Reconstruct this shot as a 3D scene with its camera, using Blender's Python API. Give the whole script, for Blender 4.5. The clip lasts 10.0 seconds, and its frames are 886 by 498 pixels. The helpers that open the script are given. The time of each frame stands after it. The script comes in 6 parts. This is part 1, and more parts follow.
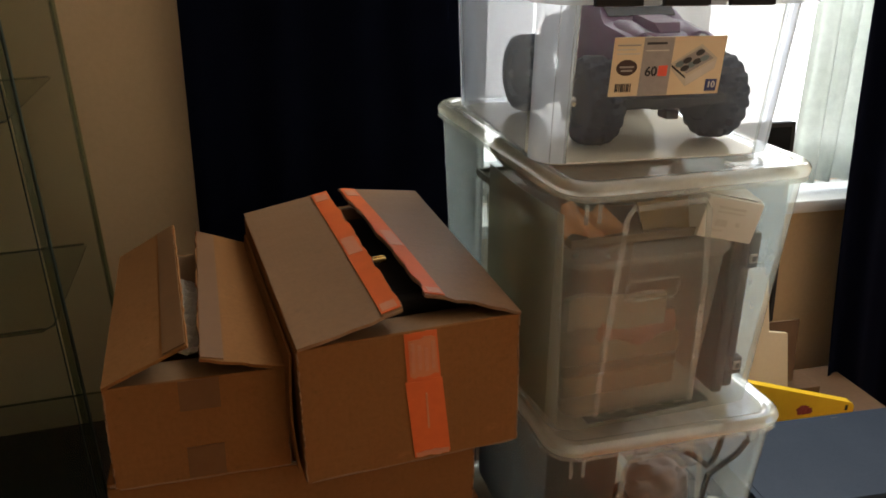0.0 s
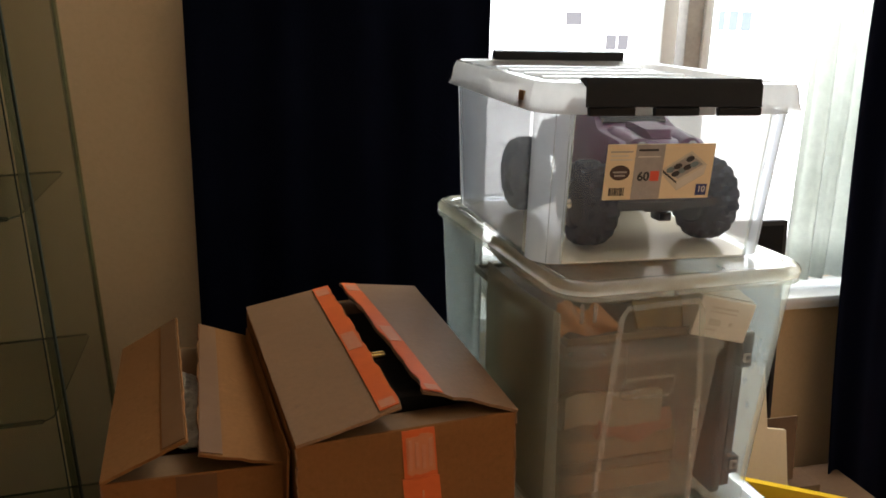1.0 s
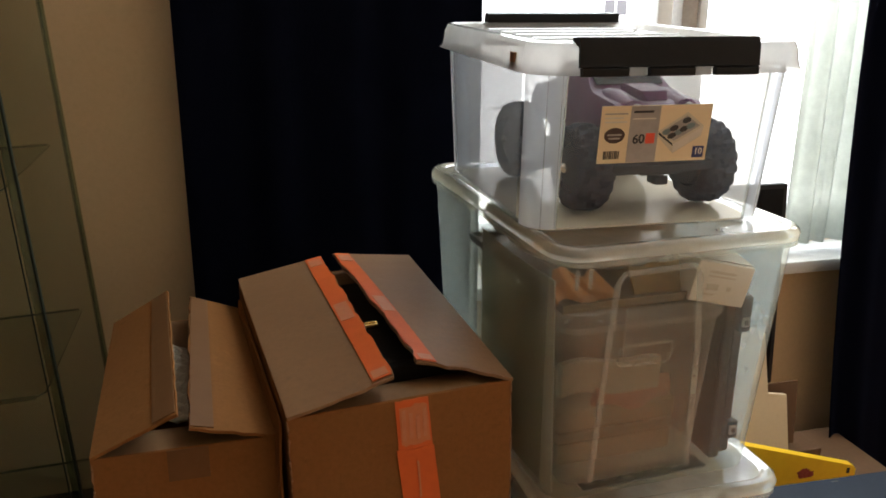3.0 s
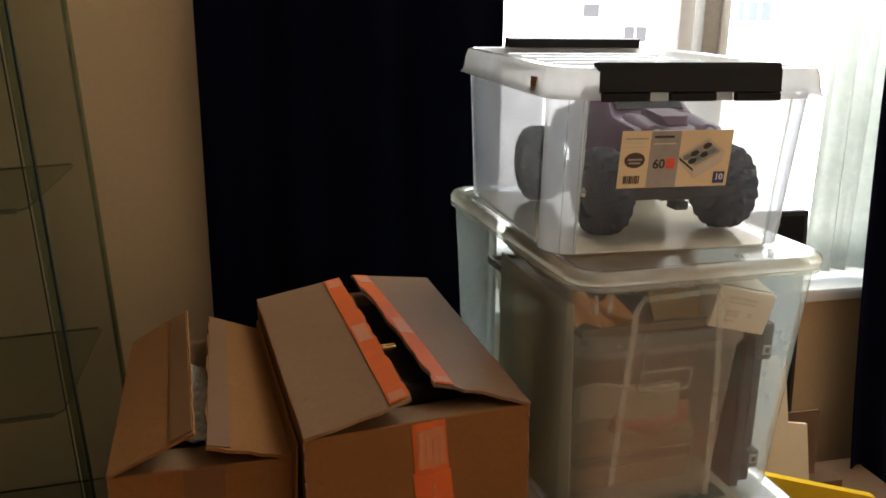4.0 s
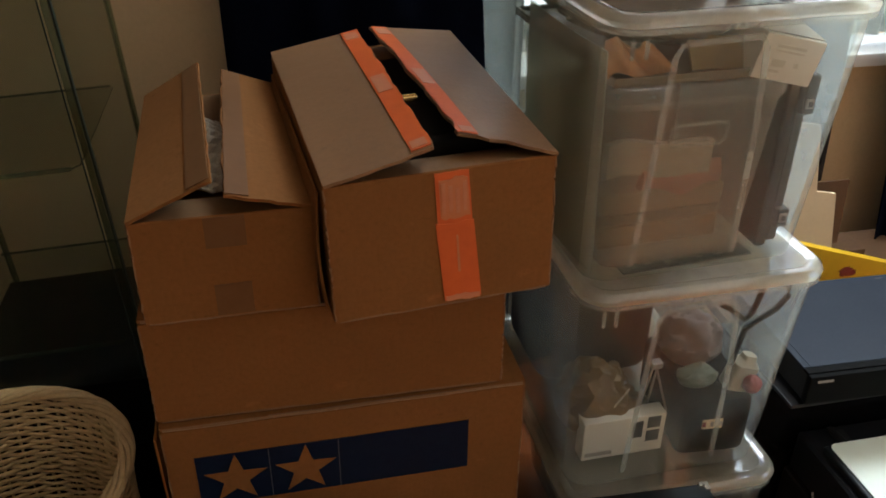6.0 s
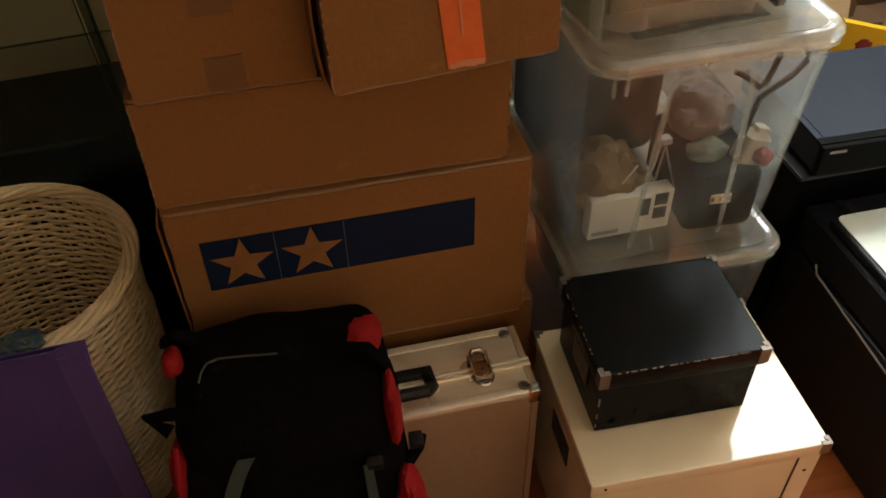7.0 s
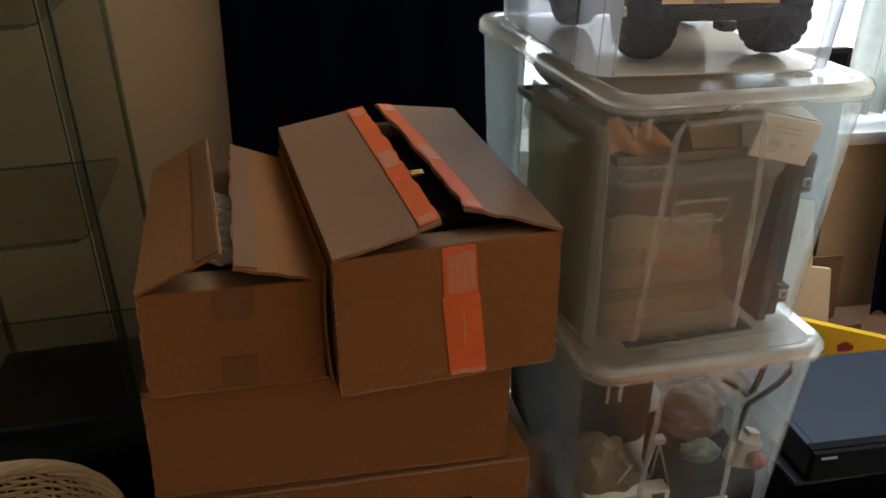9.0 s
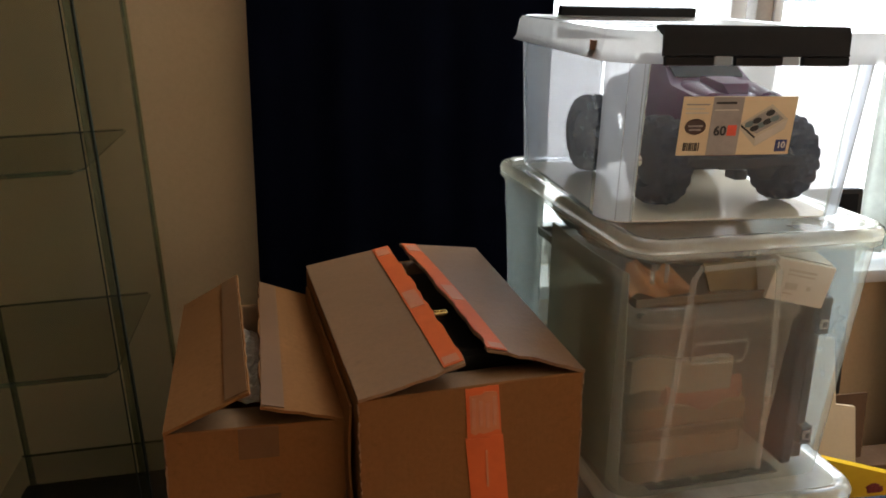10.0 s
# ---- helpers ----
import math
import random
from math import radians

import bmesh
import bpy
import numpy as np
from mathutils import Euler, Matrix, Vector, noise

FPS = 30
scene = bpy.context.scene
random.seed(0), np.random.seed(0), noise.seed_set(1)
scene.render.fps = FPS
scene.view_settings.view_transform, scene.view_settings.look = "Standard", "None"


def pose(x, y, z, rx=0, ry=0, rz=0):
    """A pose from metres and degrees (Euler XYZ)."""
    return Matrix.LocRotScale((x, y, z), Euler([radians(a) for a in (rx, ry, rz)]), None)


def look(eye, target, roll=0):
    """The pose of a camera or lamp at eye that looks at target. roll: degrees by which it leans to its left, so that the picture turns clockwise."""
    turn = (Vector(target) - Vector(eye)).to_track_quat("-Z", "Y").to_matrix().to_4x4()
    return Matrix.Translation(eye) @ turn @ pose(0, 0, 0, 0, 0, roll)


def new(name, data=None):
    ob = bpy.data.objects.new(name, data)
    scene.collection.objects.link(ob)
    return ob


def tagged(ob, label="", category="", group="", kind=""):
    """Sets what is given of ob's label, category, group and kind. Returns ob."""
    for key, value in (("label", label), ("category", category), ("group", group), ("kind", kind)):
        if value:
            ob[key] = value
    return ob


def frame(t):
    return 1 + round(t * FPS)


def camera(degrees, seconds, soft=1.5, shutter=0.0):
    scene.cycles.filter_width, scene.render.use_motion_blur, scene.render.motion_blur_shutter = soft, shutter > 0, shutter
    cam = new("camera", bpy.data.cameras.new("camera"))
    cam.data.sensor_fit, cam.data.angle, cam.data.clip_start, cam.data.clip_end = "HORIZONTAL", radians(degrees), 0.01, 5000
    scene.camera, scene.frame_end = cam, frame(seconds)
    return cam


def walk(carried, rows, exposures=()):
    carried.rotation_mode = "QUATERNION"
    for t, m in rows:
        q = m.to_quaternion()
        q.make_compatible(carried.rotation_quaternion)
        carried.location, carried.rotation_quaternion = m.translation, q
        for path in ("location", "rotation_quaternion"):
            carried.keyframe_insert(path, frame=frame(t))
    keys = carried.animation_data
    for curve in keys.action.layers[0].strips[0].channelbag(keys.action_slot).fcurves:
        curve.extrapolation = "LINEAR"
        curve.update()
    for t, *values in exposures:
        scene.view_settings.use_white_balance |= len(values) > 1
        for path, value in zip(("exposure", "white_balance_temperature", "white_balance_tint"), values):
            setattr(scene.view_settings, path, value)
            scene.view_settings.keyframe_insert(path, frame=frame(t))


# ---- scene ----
cam = camera(54.6, 10.0, 1.7)
PATH = [
    (0, (-0.409, -0.943, 1.515), (0.08, 0.855, 0.786), 0.9),
    (0.5, (-0.412, -0.959, 1.532), (0.068, 0.905, 0.987), 1.6),
    (1, (-0.415, -0.964, 1.537), (0.089, 0.896, 1.001), 1.5),
    (1.5, (-0.392, -0.946, 1.519), (0.223, 0.828, 0.831), 0.6),
    (2, (-0.386, -0.942, 1.512), (0.268, 0.787, 0.748), 0.3),
    (2.5, (-0.392, -0.946, 1.519), (0.158, 0.847, 0.825), 0.2),
    (3, (-0.398, -0.948, 1.527), (0.099, 0.893, 0.926), 0.6),
    (4.5, (-0.404, -0.948, 1.525), (0.047, 0.922, 0.979), 1.1),
    (5, (-0.409, -0.95, 1.523), (0.037, 0.91, 0.937), 1.6),
    (5.5, (-0.403, -0.926, 1.491), (0.02, 0.862, 0.701), 1.6),
    (6, (-0.395, -0.917, 1.466), (-0.019, 0.768, 0.457), 0.7),
    (6.2, (-0.396, -0.916, 1.457), (-0.03, 0.732, 0.385), 0.7),
    (7.3, (-0.404, -0.908, 1.393), (-0.09, 0.488, -0.005), -1.6),
    (7.5, (-0.403, -0.908, 1.398), (-0.093, 0.495, 0.007), -1.5),
    (8, (-0.399, -0.908, 1.423), (-0.086, 0.591, 0.137), -1.2),
    (8.5, (-0.412, -0.914, 1.447), (-0.046, 0.738, 0.381), 0.6),
    (9, (-0.414, -0.92, 1.473), (-0.005, 0.838, 0.611), 1.3),
    (9.5, (-0.419, -0.929, 1.49), (-0.005, 0.9, 0.795), 1.4),
    (10, (-0.427, -0.94, 1.501), (-0.041, 0.932, 0.912), 1.2),
]
walk(cam, [(t, look(eye, target, roll)) for t, eye, target, roll in PATH], [(0.0, 1.16, 6400, 10), (5.0, 1.18, 6500, 10), (5.5, 1.12, 6400, 10), (6.0, 1.27, 6050, 10), (7.3, 1.47, 6800, 10), (8.0, 1.54, 6450, 10), (8.5, 1.55, 5800, 10), (9.0, 1.16, 5850, 10), (9.5, 1.07, 6150, 10), (10.0, 1.17, 6150, 10)])

# ---- light, world, exposure ----
world = bpy.data.worlds.new("world")
scene.world = world
world.use_nodes = True
wn = world.node_tree.nodes
sky = wn.new("ShaderNodeTexSky")
sky.sky_type, sky.sun_disc = "NISHITA", False
sky.sun_elevation, sky.sun_rotation = radians(45), radians(90)
wn["Background"].inputs["Strength"].default_value = 0.12
world.node_tree.links.new(sky.outputs["Color"], wn["Background"].inputs["Color"])


def area_lamp(name, place, target, size_x, size_y, watts, colour):
    data = bpy.data.lights.new(name, "AREA")
    data.shape, data.size, data.size_y, data.energy, data.color = "RECTANGLE", size_x, size_y, watts, colour
    ob = new(name, data)
    ob.matrix_world = look(place, target)
    return ob


# an area lamp stands in for daylight at the upper part of the window's opening; the sun comes in at the added, unseen
# east window and lights the floor
area_lamp("window_daylight", (1.14, 1.0, 2.22), (0.95, 0.0, 1.72), 1.9, 1.16, 42, (0.93, 0.985, 1.0))
sun = bpy.data.lights.new("sun", "SUN")
sun.energy, sun.angle, sun.color = 3.6, radians(0.5), (1.0, 0.95, 0.87)
sun_ob = new("sun", sun)
sun_ob.matrix_world = look((4.0, 0.0, 4.0), (0.0, 0.0, 0.0))


# ---- materials ----
def mat_base(name):
    m = bpy.data.materials.new(name)
    m.use_nodes = True
    n, l = m.node_tree.nodes, m.node_tree.links
    return m, n, l, n["Principled BSDF"], n["Material Output"]


def noise_tex(n, l, scale, detail=5.0, rough=0.6, stretch=None):
    co = n.new("ShaderNodeTexCoord")
    tex = n.new("ShaderNodeTexNoise")
    tex.inputs["Scale"].default_value, tex.inputs["Detail"].default_value, tex.inputs["Roughness"].default_value = scale, detail, rough
    if stretch:
        mp = n.new("ShaderNodeMapping")
        mp.inputs["Scale"].default_value = stretch
        l.new(co.outputs["Object"], mp.inputs["Vector"])
        l.new(mp.outputs["Vector"], tex.inputs["Vector"])
    else:
        l.new(co.outputs["Object"], tex.inputs["Vector"])
    return tex


def mix_col(n, l, fac, a, b):
    mx = n.new("ShaderNodeMix")
    mx.data_type = "RGBA"
    for key, val in ((0, fac), (6, a), (7, b)):
        if isinstance(val, bpy.types.NodeSocket):
            l.new(val, mx.inputs[key])
        elif key == 0:
            mx.inputs[0].default_value = val
        else:
            mx.inputs[key].default_value = (*val, 1)
    return mx.outputs[2]


def ramp(n, l, fac, lo, hi):
    r = n.new("ShaderNodeMapRange")
    r.inputs["From Min"].default_value, r.inputs["From Max"].default_value = lo, hi
    l.new(fac, r.inputs["Value"])
    return r.outputs["Result"]


def surface(name, col, col2=None, rough=0.6, metal=0.0, grain=60, blotch=5, bump=0.15, spec=0.5, stretch=None, dist=0.002, vary=0.0):
    """A procedural surface: two colours mixed by blotches and by grain, with fine relief."""
    m, n, l, p, out = mat_base(name)
    col2 = col2 or tuple(c * 0.72 for c in col)
    big = noise_tex(n, l, blotch, 4)
    fine = noise_tex(n, l, grain, 6, 0.65, stretch)
    c = mix_col(n, l, ramp(n, l, big.outputs["Fac"], 0.3, 0.72), col, tuple(0.55 * a + 0.45 * b for a, b in zip(col, col2)))
    c = mix_col(n, l, ramp(n, l, fine.outputs["Fac"], 0.42, 0.85), c, col2)
    if vary:
        info = n.new("ShaderNodeObjectInfo")
        hsv = n.new("ShaderNodeHueSaturation")
        l.new(ramp(n, l, info.outputs["Random"], -0.5 / vary, 1 + 0.5 / vary), hsv.inputs["Value"])
        hsv.inputs["Value"].default_value = 1
        mul = n.new("ShaderNodeMath")
        mul.operation = "MULTIPLY_ADD"
        mul.inputs[1].default_value, mul.inputs[2].default_value = vary, 1 - vary / 2
        l.new(info.outputs["Random"], mul.inputs[0])
        l.new(mul.outputs[0], hsv.inputs["Value"])
        l.new(c, hsv.inputs["Color"])
        c = hsv.outputs["Color"]
    l.new(c, p.inputs["Base Color"])
    r = n.new("ShaderNodeMapRange")
    r.inputs["To Min"].default_value, r.inputs["To Max"].default_value = max(0.02, rough - 0.08), min(1, rough + 0.1)
    l.new(big.outputs["Fac"], r.inputs["Value"])
    l.new(r.outputs["Result"], p.inputs["Roughness"])
    p.inputs["Metallic"].default_value = metal
    p.inputs["Specular IOR Level"].default_value = spec
    bp = n.new("ShaderNodeBump")
    bp.inputs["Strength"].default_value, bp.inputs["Distance"].default_value = bump, dist
    l.new(fine.outputs["Fac"], bp.inputs["Height"])
    l.new(bp.outputs["Normal"], p.inputs["Normal"])
    return m


def cardboard_mat(name, col, rough=0.62, spec=0.3):
    """Corrugated board: kraft fibre, stains and the faint lines of the flutes."""
    m, n, l, p, out = mat_base(name)
    big, fine = noise_tex(n, l, 4, 5), noise_tex(n, l, 140, 6, 0.7)
    fibre = noise_tex(n, l, 220, 3, 0.6, (1, 1, 0.12))
    dark = tuple(c * 0.74 for c in col)
    c = mix_col(n, l, ramp(n, l, big.outputs["Fac"], 0.32, 0.75), col, tuple(0.4 * a + 0.6 * b for a, b in zip(col, dark)))
    c = mix_col(n, l, ramp(n, l, fine.outputs["Fac"], 0.42, 0.80), c, tuple(x * 0.76 for x in col))
    c = mix_col(n, l, ramp(n, l, fibre.outputs["Fac"], 0.62, 1.0), c, tuple(min(1, x * 1.25) for x in col))
    # rubbed patches and scuffs
    rub = noise_tex(n, l, 13, 8, 0.75, (1, 1, 1.6))
    c = mix_col(n, l, ramp(n, l, rub.outputs["Fac"], 0.60, 0.80), c, tuple(min(1, x * 1.35) for x in col))
    dirt = noise_tex(n, l, 31, 5, 0.7, (0.7, 1, 2.2))
    c = mix_col(n, l, ramp(n, l, dirt.outputs["Fac"], 0.62, 0.86), c, tuple(x * 0.5 for x in col))
    l.new(c, p.inputs["Base Color"])
    p.inputs["Roughness"].default_value, p.inputs["Specular IOR Level"].default_value = rough, spec
    co = n.new("ShaderNodeTexCoord")
    wv = n.new("ShaderNodeTexWave")
    wv.wave_type, wv.bands_direction = "BANDS", "X"
    wv.inputs["Scale"].default_value, wv.inputs["Distortion"].default_value = 44, 1.2
    l.new(co.outputs["Object"], wv.inputs["Vector"])
    add = n.new("ShaderNodeMath")
    add.operation = "MULTIPLY_ADD"
    add.inputs[1].default_value = 0.009
    l.new(wv.outputs["Fac"], add.inputs[0])
    l.new(big.outputs["Fac"], add.inputs[2])
    bp = n.new("ShaderNodeBump")
    bp.inputs["Strength"].default_value, bp.inputs["Distance"].default_value = 0.30, 0.010
    l.new(add.outputs[0], bp.inputs["Height"])
    bf = n.new("ShaderNodeBump")
    bf.inputs["Strength"].default_value, bf.inputs["Distance"].default_value = 0.15, 0.001
    l.new(fine.outputs["Fac"], bf.inputs["Height"])
    l.new(bp.outputs["Normal"], bf.inputs["Normal"])
    l.new(bf.outputs["Normal"], p.inputs["Normal"])
    return m


def gloss_share(n, l, normal=None, base=0.035, top=0.965):
    """How much a thin sheet mirrors: little head on, more at a glancing angle, alike from both sides."""
    lw = n.new("ShaderNodeLayerWeight")
    lw.inputs["Blend"].default_value = 0.5
    if normal is not None:
        l.new(normal, lw.inputs["Normal"])
    pw, ma = n.new("ShaderNodeMath"), n.new("ShaderNodeMath")
    pw.operation, ma.operation = "POWER", "MULTIPLY_ADD"
    pw.inputs[1].default_value = 5.0
    ma.inputs[1].default_value, ma.inputs[2].default_value = top, base
    l.new(lw.outputs["Facing"], pw.inputs[0])
    l.new(pw.outputs[0], ma.inputs[0])
    return ma.outputs[0]


def clear_plastic(name, tint, milk, milk_col=(0.82, 0.84, 0.82), rough=0.16, scuff=0.2, front=0.22, shine=0.0):
    """Thin see-through polypropylene: mostly clear, a milky part that scatters, and gloss."""
    m, n, l, p, out = mat_base(name)
    n.remove(p)
    clear = n.new("ShaderNodeBsdfTransparent")
    clear.inputs["Color"].default_value = (*tint, 1)
    trl, dif = n.new("ShaderNodeBsdfTranslucent"), n.new("ShaderNodeBsdfDiffuse")
    for s in (trl, dif):
        s.inputs["Color"].default_value = (*milk_col, 1)
    half = n.new("ShaderNodeMixShader")
    half.inputs[0].default_value = front
    l.new(trl.outputs[0], half.inputs[1])
    l.new(dif.outputs[0], half.inputs[2])
    tex = noise_tex(n, l, 9, 6, 0.7)
    rg = n.new("ShaderNodeMapRange")
    rg.inputs["From Min"].default_value, rg.inputs["From Max"].default_value = 0.3, 0.75
    rg.inputs["To Min"].default_value, rg.inputs["To Max"].default_value = milk * (1 - scuff), milk * (1 + scuff)
    l.new(tex.outputs["Fac"], rg.inputs["Value"])
    body = n.new("ShaderNodeMixShader")
    l.new(rg.outputs["Result"], body.inputs[0])
    l.new(clear.outputs[0], body.inputs[1])
    l.new(half.outputs[0], body.inputs[2])
    gl = n.new("ShaderNodeBsdfGlossy")
    gl.inputs["Roughness"].default_value = rough
    both = n.new("ShaderNodeMixShader")
    l.new(body.outputs[0], both.inputs[1])
    l.new(gl.outputs[0], both.inputs[2])
    bp = n.new("ShaderNodeBump")
    bp.inputs["Strength"].default_value, bp.inputs["Distance"].default_value = 0.10, 0.0015
    l.new(tex.outputs["Fac"], bp.inputs["Height"])
    l.new(bp.outputs["Normal"], gl.inputs["Normal"])
    add = n.new("ShaderNodeMath")
    add.use_clamp = True
    add.inputs[1].default_value = shine
    l.new(gloss_share(n, l, bp.outputs["Normal"]), add.inputs[0])
    l.new(add.outputs[0], both.inputs[0])
    l.new(both.outputs[0], out.inputs["Surface"])
    return m


def glow(name, col, strength, col2=None, scale=1.0):
    m, n, l, p, out = mat_base(name)
    n.remove(p)
    e = n.new("ShaderNodeEmission")
    e.inputs["Strength"].default_value = strength
    tex = noise_tex(n, l, scale, 4)
    l.new(mix_col(n, l, tex.outputs["Fac"], col, col2 or tuple(c * 0.92 for c in col)), e.inputs["Color"])
    l.new(e.outputs[0], out.inputs["Surface"])
    return m


KRAFT = cardboard_mat("kraft_board", (0.212, 0.092, 0.029), 0.8, 0.05)
KRAFT_PALE = cardboard_mat("pale_kraft_board", (0.215, 0.112, 0.050), 0.45, 0.42)
KRAFT_WORN = cardboard_mat("rubbed_board", (0.21, 0.11, 0.05))
KRAFT_IN = cardboard_mat("board_inside", (0.20, 0.105, 0.042))
TAPE_BROWN = surface("brown_tape", (0.140, 0.066, 0.025), (0.118, 0.054, 0.020), rough=0.5, grain=30, bump=0.1, spec=0.15)
TAPE_ORANGE = surface("orange_tape", (0.60, 0.115, 0.024), (0.46, 0.085, 0.020), rough=0.38, grain=25, bump=0.15, spec=0.3)
TAPE_FADED = surface("faded_orange_tape", (0.50, 0.17, 0.065), (0.42, 0.13, 0.05), rough=0.45, grain=60, bump=0.15)
TAPE_PRINT = surface("tape_print", (0.46, 0.20, 0.11), (0.48, 0.13, 0.05), rough=0.45, grain=60)
INK_BLUE = surface("blue_print", (0.006, 0.012, 0.030), (0.004, 0.008, 0.022), rough=0.5, grain=80, bump=0.05, spec=0.10)
INK_LINE = surface("white_print_line", (0.09, 0.08, 0.085), rough=0.5)
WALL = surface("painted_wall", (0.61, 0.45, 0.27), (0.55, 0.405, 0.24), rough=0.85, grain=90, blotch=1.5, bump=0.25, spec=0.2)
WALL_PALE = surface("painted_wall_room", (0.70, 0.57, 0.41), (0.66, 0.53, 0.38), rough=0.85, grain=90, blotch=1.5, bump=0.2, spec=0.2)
WALL_DARK = surface("dark_unseen_wall", (0.12, 0.075, 0.045), (0.08, 0.05, 0.03), rough=0.6, grain=30, blotch=3, stretch=(1, 1, 0.15))
CEIL = surface("white_ceiling", (0.80, 0.76, 0.69), (0.77, 0.73, 0.66), rough=0.9, grain=60, spec=0.2)
WHITE_PAINT = surface("white_paint", (0.78, 0.78, 0.76), (0.72, 0.72, 0.70), rough=0.35, grain=50, bump=0.08)
# white frame's shaded tone, painted in for the mullion
FRAME_SHADED = surface("frame_shaded", (0.42, 0.38, 0.33), rough=0.5)
NAVY = surface("navy_velvet", (0.0017, 0.0026, 0.0084), (0.0010, 0.0016, 0.0050), rough=0.95, grain=160, blotch=7, bump=0.4, spec=0.05)
WOOD = surface("laminate_oak", (0.30, 0.080, 0.018), (0.14, 0.034, 0.009), spec=0.08, rough=0.42, grain=26, blotch=3, bump=0.06, stretch=(0.12, 1.6, 1), vary=0.22)
NAVY.node_tree.nodes["Principled BSDF"].inputs["Sheen Weight"].default_value = 0.005
NAVY.node_tree.nodes["Principled BSDF"].inputs["Sheen Tint"].default_value = (0.25, 0.45, 1.0, 1)
BLACK_BOARD = surface("black_board", (0.0055, 0.0055, 0.005), (0.009, 0.0085, 0.008), rough=0.2, grain=40, bump=0.03, spec=0.05)
BOARD_WORN = surface("worn_board_edge", (0.32, 0.26, 0.2), rough=0.7)
WHITE_BOARD = surface("white_board", (0.68, 0.56, 0.365), (0.63, 0.515, 0.33), rough=0.04, grain=14, bump=0.012)
STEEL = surface("bright_steel", (0.72, 0.64, 0.52), rough=0.18, metal=1.0, grain=80, bump=0.05)
STEEL_DARK = surface("dull_steel", (0.17, 0.145, 0.115), rough=0.45, metal=0.8, grain=80)
ALU = surface("brushed_aluminium", (0.82, 0.70, 0.50), (0.70, 0.59, 0.41), rough=0.28, metal=0.55, grain=60, stretch=(0.1, 1, 3), bump=0.06)
ALU_EDGE = surface("polished_edge", (0.88, 0.78, 0.60), (0.80, 0.70, 0.52), rough=0.2, metal=0.45, grain=80, bump=0.04)
ALU_PANEL = surface("case_panel", (0.40, 0.262, 0.155), (0.32, 0.205, 0.12), rough=0.45, metal=0.25, grain=120, bump=0.12)
BLACK_PL = surface("black_plastic", (0.012, 0.011, 0.010), (0.016, 0.014, 0.013), rough=0.42, grain=120, bump=0.08, spec=0.2)
BROWN_BLACK = surface("dark_brown_plastic", (0.007, 0.006, 0.0055), (0.011, 0.009, 0.008), rough=0.5, grain=110, bump=0.1, spec=0.15)
GLOSS_BLACK = surface("gloss_black", (0.004, 0.004, 0.0045), (0.006, 0.006, 0.006), rough=0.22, grain=90, bump=0.02, spec=0.10)
VCR_TOP = surface("grey_metal_lid", (0.016, 0.022, 0.032), (0.011, 0.015, 0.023), rough=0.6, grain=200, bump=0.1, spec=0.15)
PRINT_GREY = surface("charcoal_plastic", (0.013, 0.014, 0.016), (0.010, 0.011, 0.013), rough=0.45, grain=180, bump=0.15, spec=0.25)
PAPER_GREEN = surface("pale_green_sheet", (0.72, 0.80, 0.70), (0.68, 0.76, 0.66), rough=0.5, grain=60)
PURPLE = surface("purple_card", (0.064, 0.037, 0.132), (0.043, 0.026, 0.092), rough=0.75, grain=150, bump=0.3, spec=0.12)
PURPLE_EDGE = surface("purple_tape", (0.072, 0.042, 0.140), (0.056, 0.034, 0.114), rough=0.6, grain=150, spec=0.15)
WICKER = surface("bleached_wicker", (0.74, 0.56, 0.32), (0.52, 0.37, 0.19), rough=0.6, grain=70, blotch=12, bump=0.3)
PACK = surface("black_nylon", (0.0014, 0.0012, 0.0010), (0.0060, 0.0046, 0.0036), rough=0.9, grain=70, bump=0.9, dist=0.003, spec=0.03)
PACK_RED = surface("red_nylon", (0.26, 0.006, 0.006), (0.12, 0.003, 0.003), rough=0.7, grain=300, bump=0.4, dist=0.001, spec=0.15)
PACK_GREY = surface("grey_webbing", (0.017, 0.021, 0.013), (0.011, 0.014, 0.009), rough=0.8, grain=300)
SEAM = surface("pale_piping", (0.040, 0.032, 0.022), (0.012, 0.010, 0.008), rough=0.7, grain=40)
# milk colours carry haze: warm from the room, bluish from the window
SAMLA = clear_plastic("clear_box_plastic", (0.95, 0.96, 0.93), 0.14, (0.80, 0.77, 0.67), 0.09)
SAMLA_HAZY = clear_plastic("hazy_box_plastic", (0.95, 0.96, 0.93), 0.215, (0.74, 0.76, 0.67), 0.12)
SAMLA_SIDE = clear_plastic("side_haze_plastic", (0.89, 0.93, 0.95), 0.16, (0.62, 0.76, 0.86), 0.12, 0.2)
SAMLA_SIDE_HAZY = clear_plastic("hazy_side_plastic", (0.86, 0.91, 0.92), 0.13, (0.66, 0.80, 0.88), 0.14, 0.2)
SAMLA_SIDE_LIT = clear_plastic("lit_bluish_side_plastic", (0.86, 0.93, 0.97), 0.30, (0.58, 0.70, 0.80), 0.12, 0.15)
INNER = clear_plastic("hazy_inner_plastic", (0.90, 0.89, 0.82), 0.30, (0.55, 0.53, 0.45), 0.2, 0.1, 0.6)
SAMLA_RIB = clear_plastic("clear_box_rib", (0.92, 0.94, 0.92), 0.27, (0.86, 0.87, 0.80), 0.15, 0.1, 0.40)
SAMLA_LID = clear_plastic("clear_lid_plastic", (0.95, 0.96, 0.92), 0.52, (0.85, 0.81, 0.66), 0.11, 0.2, 0.22, 0.13)
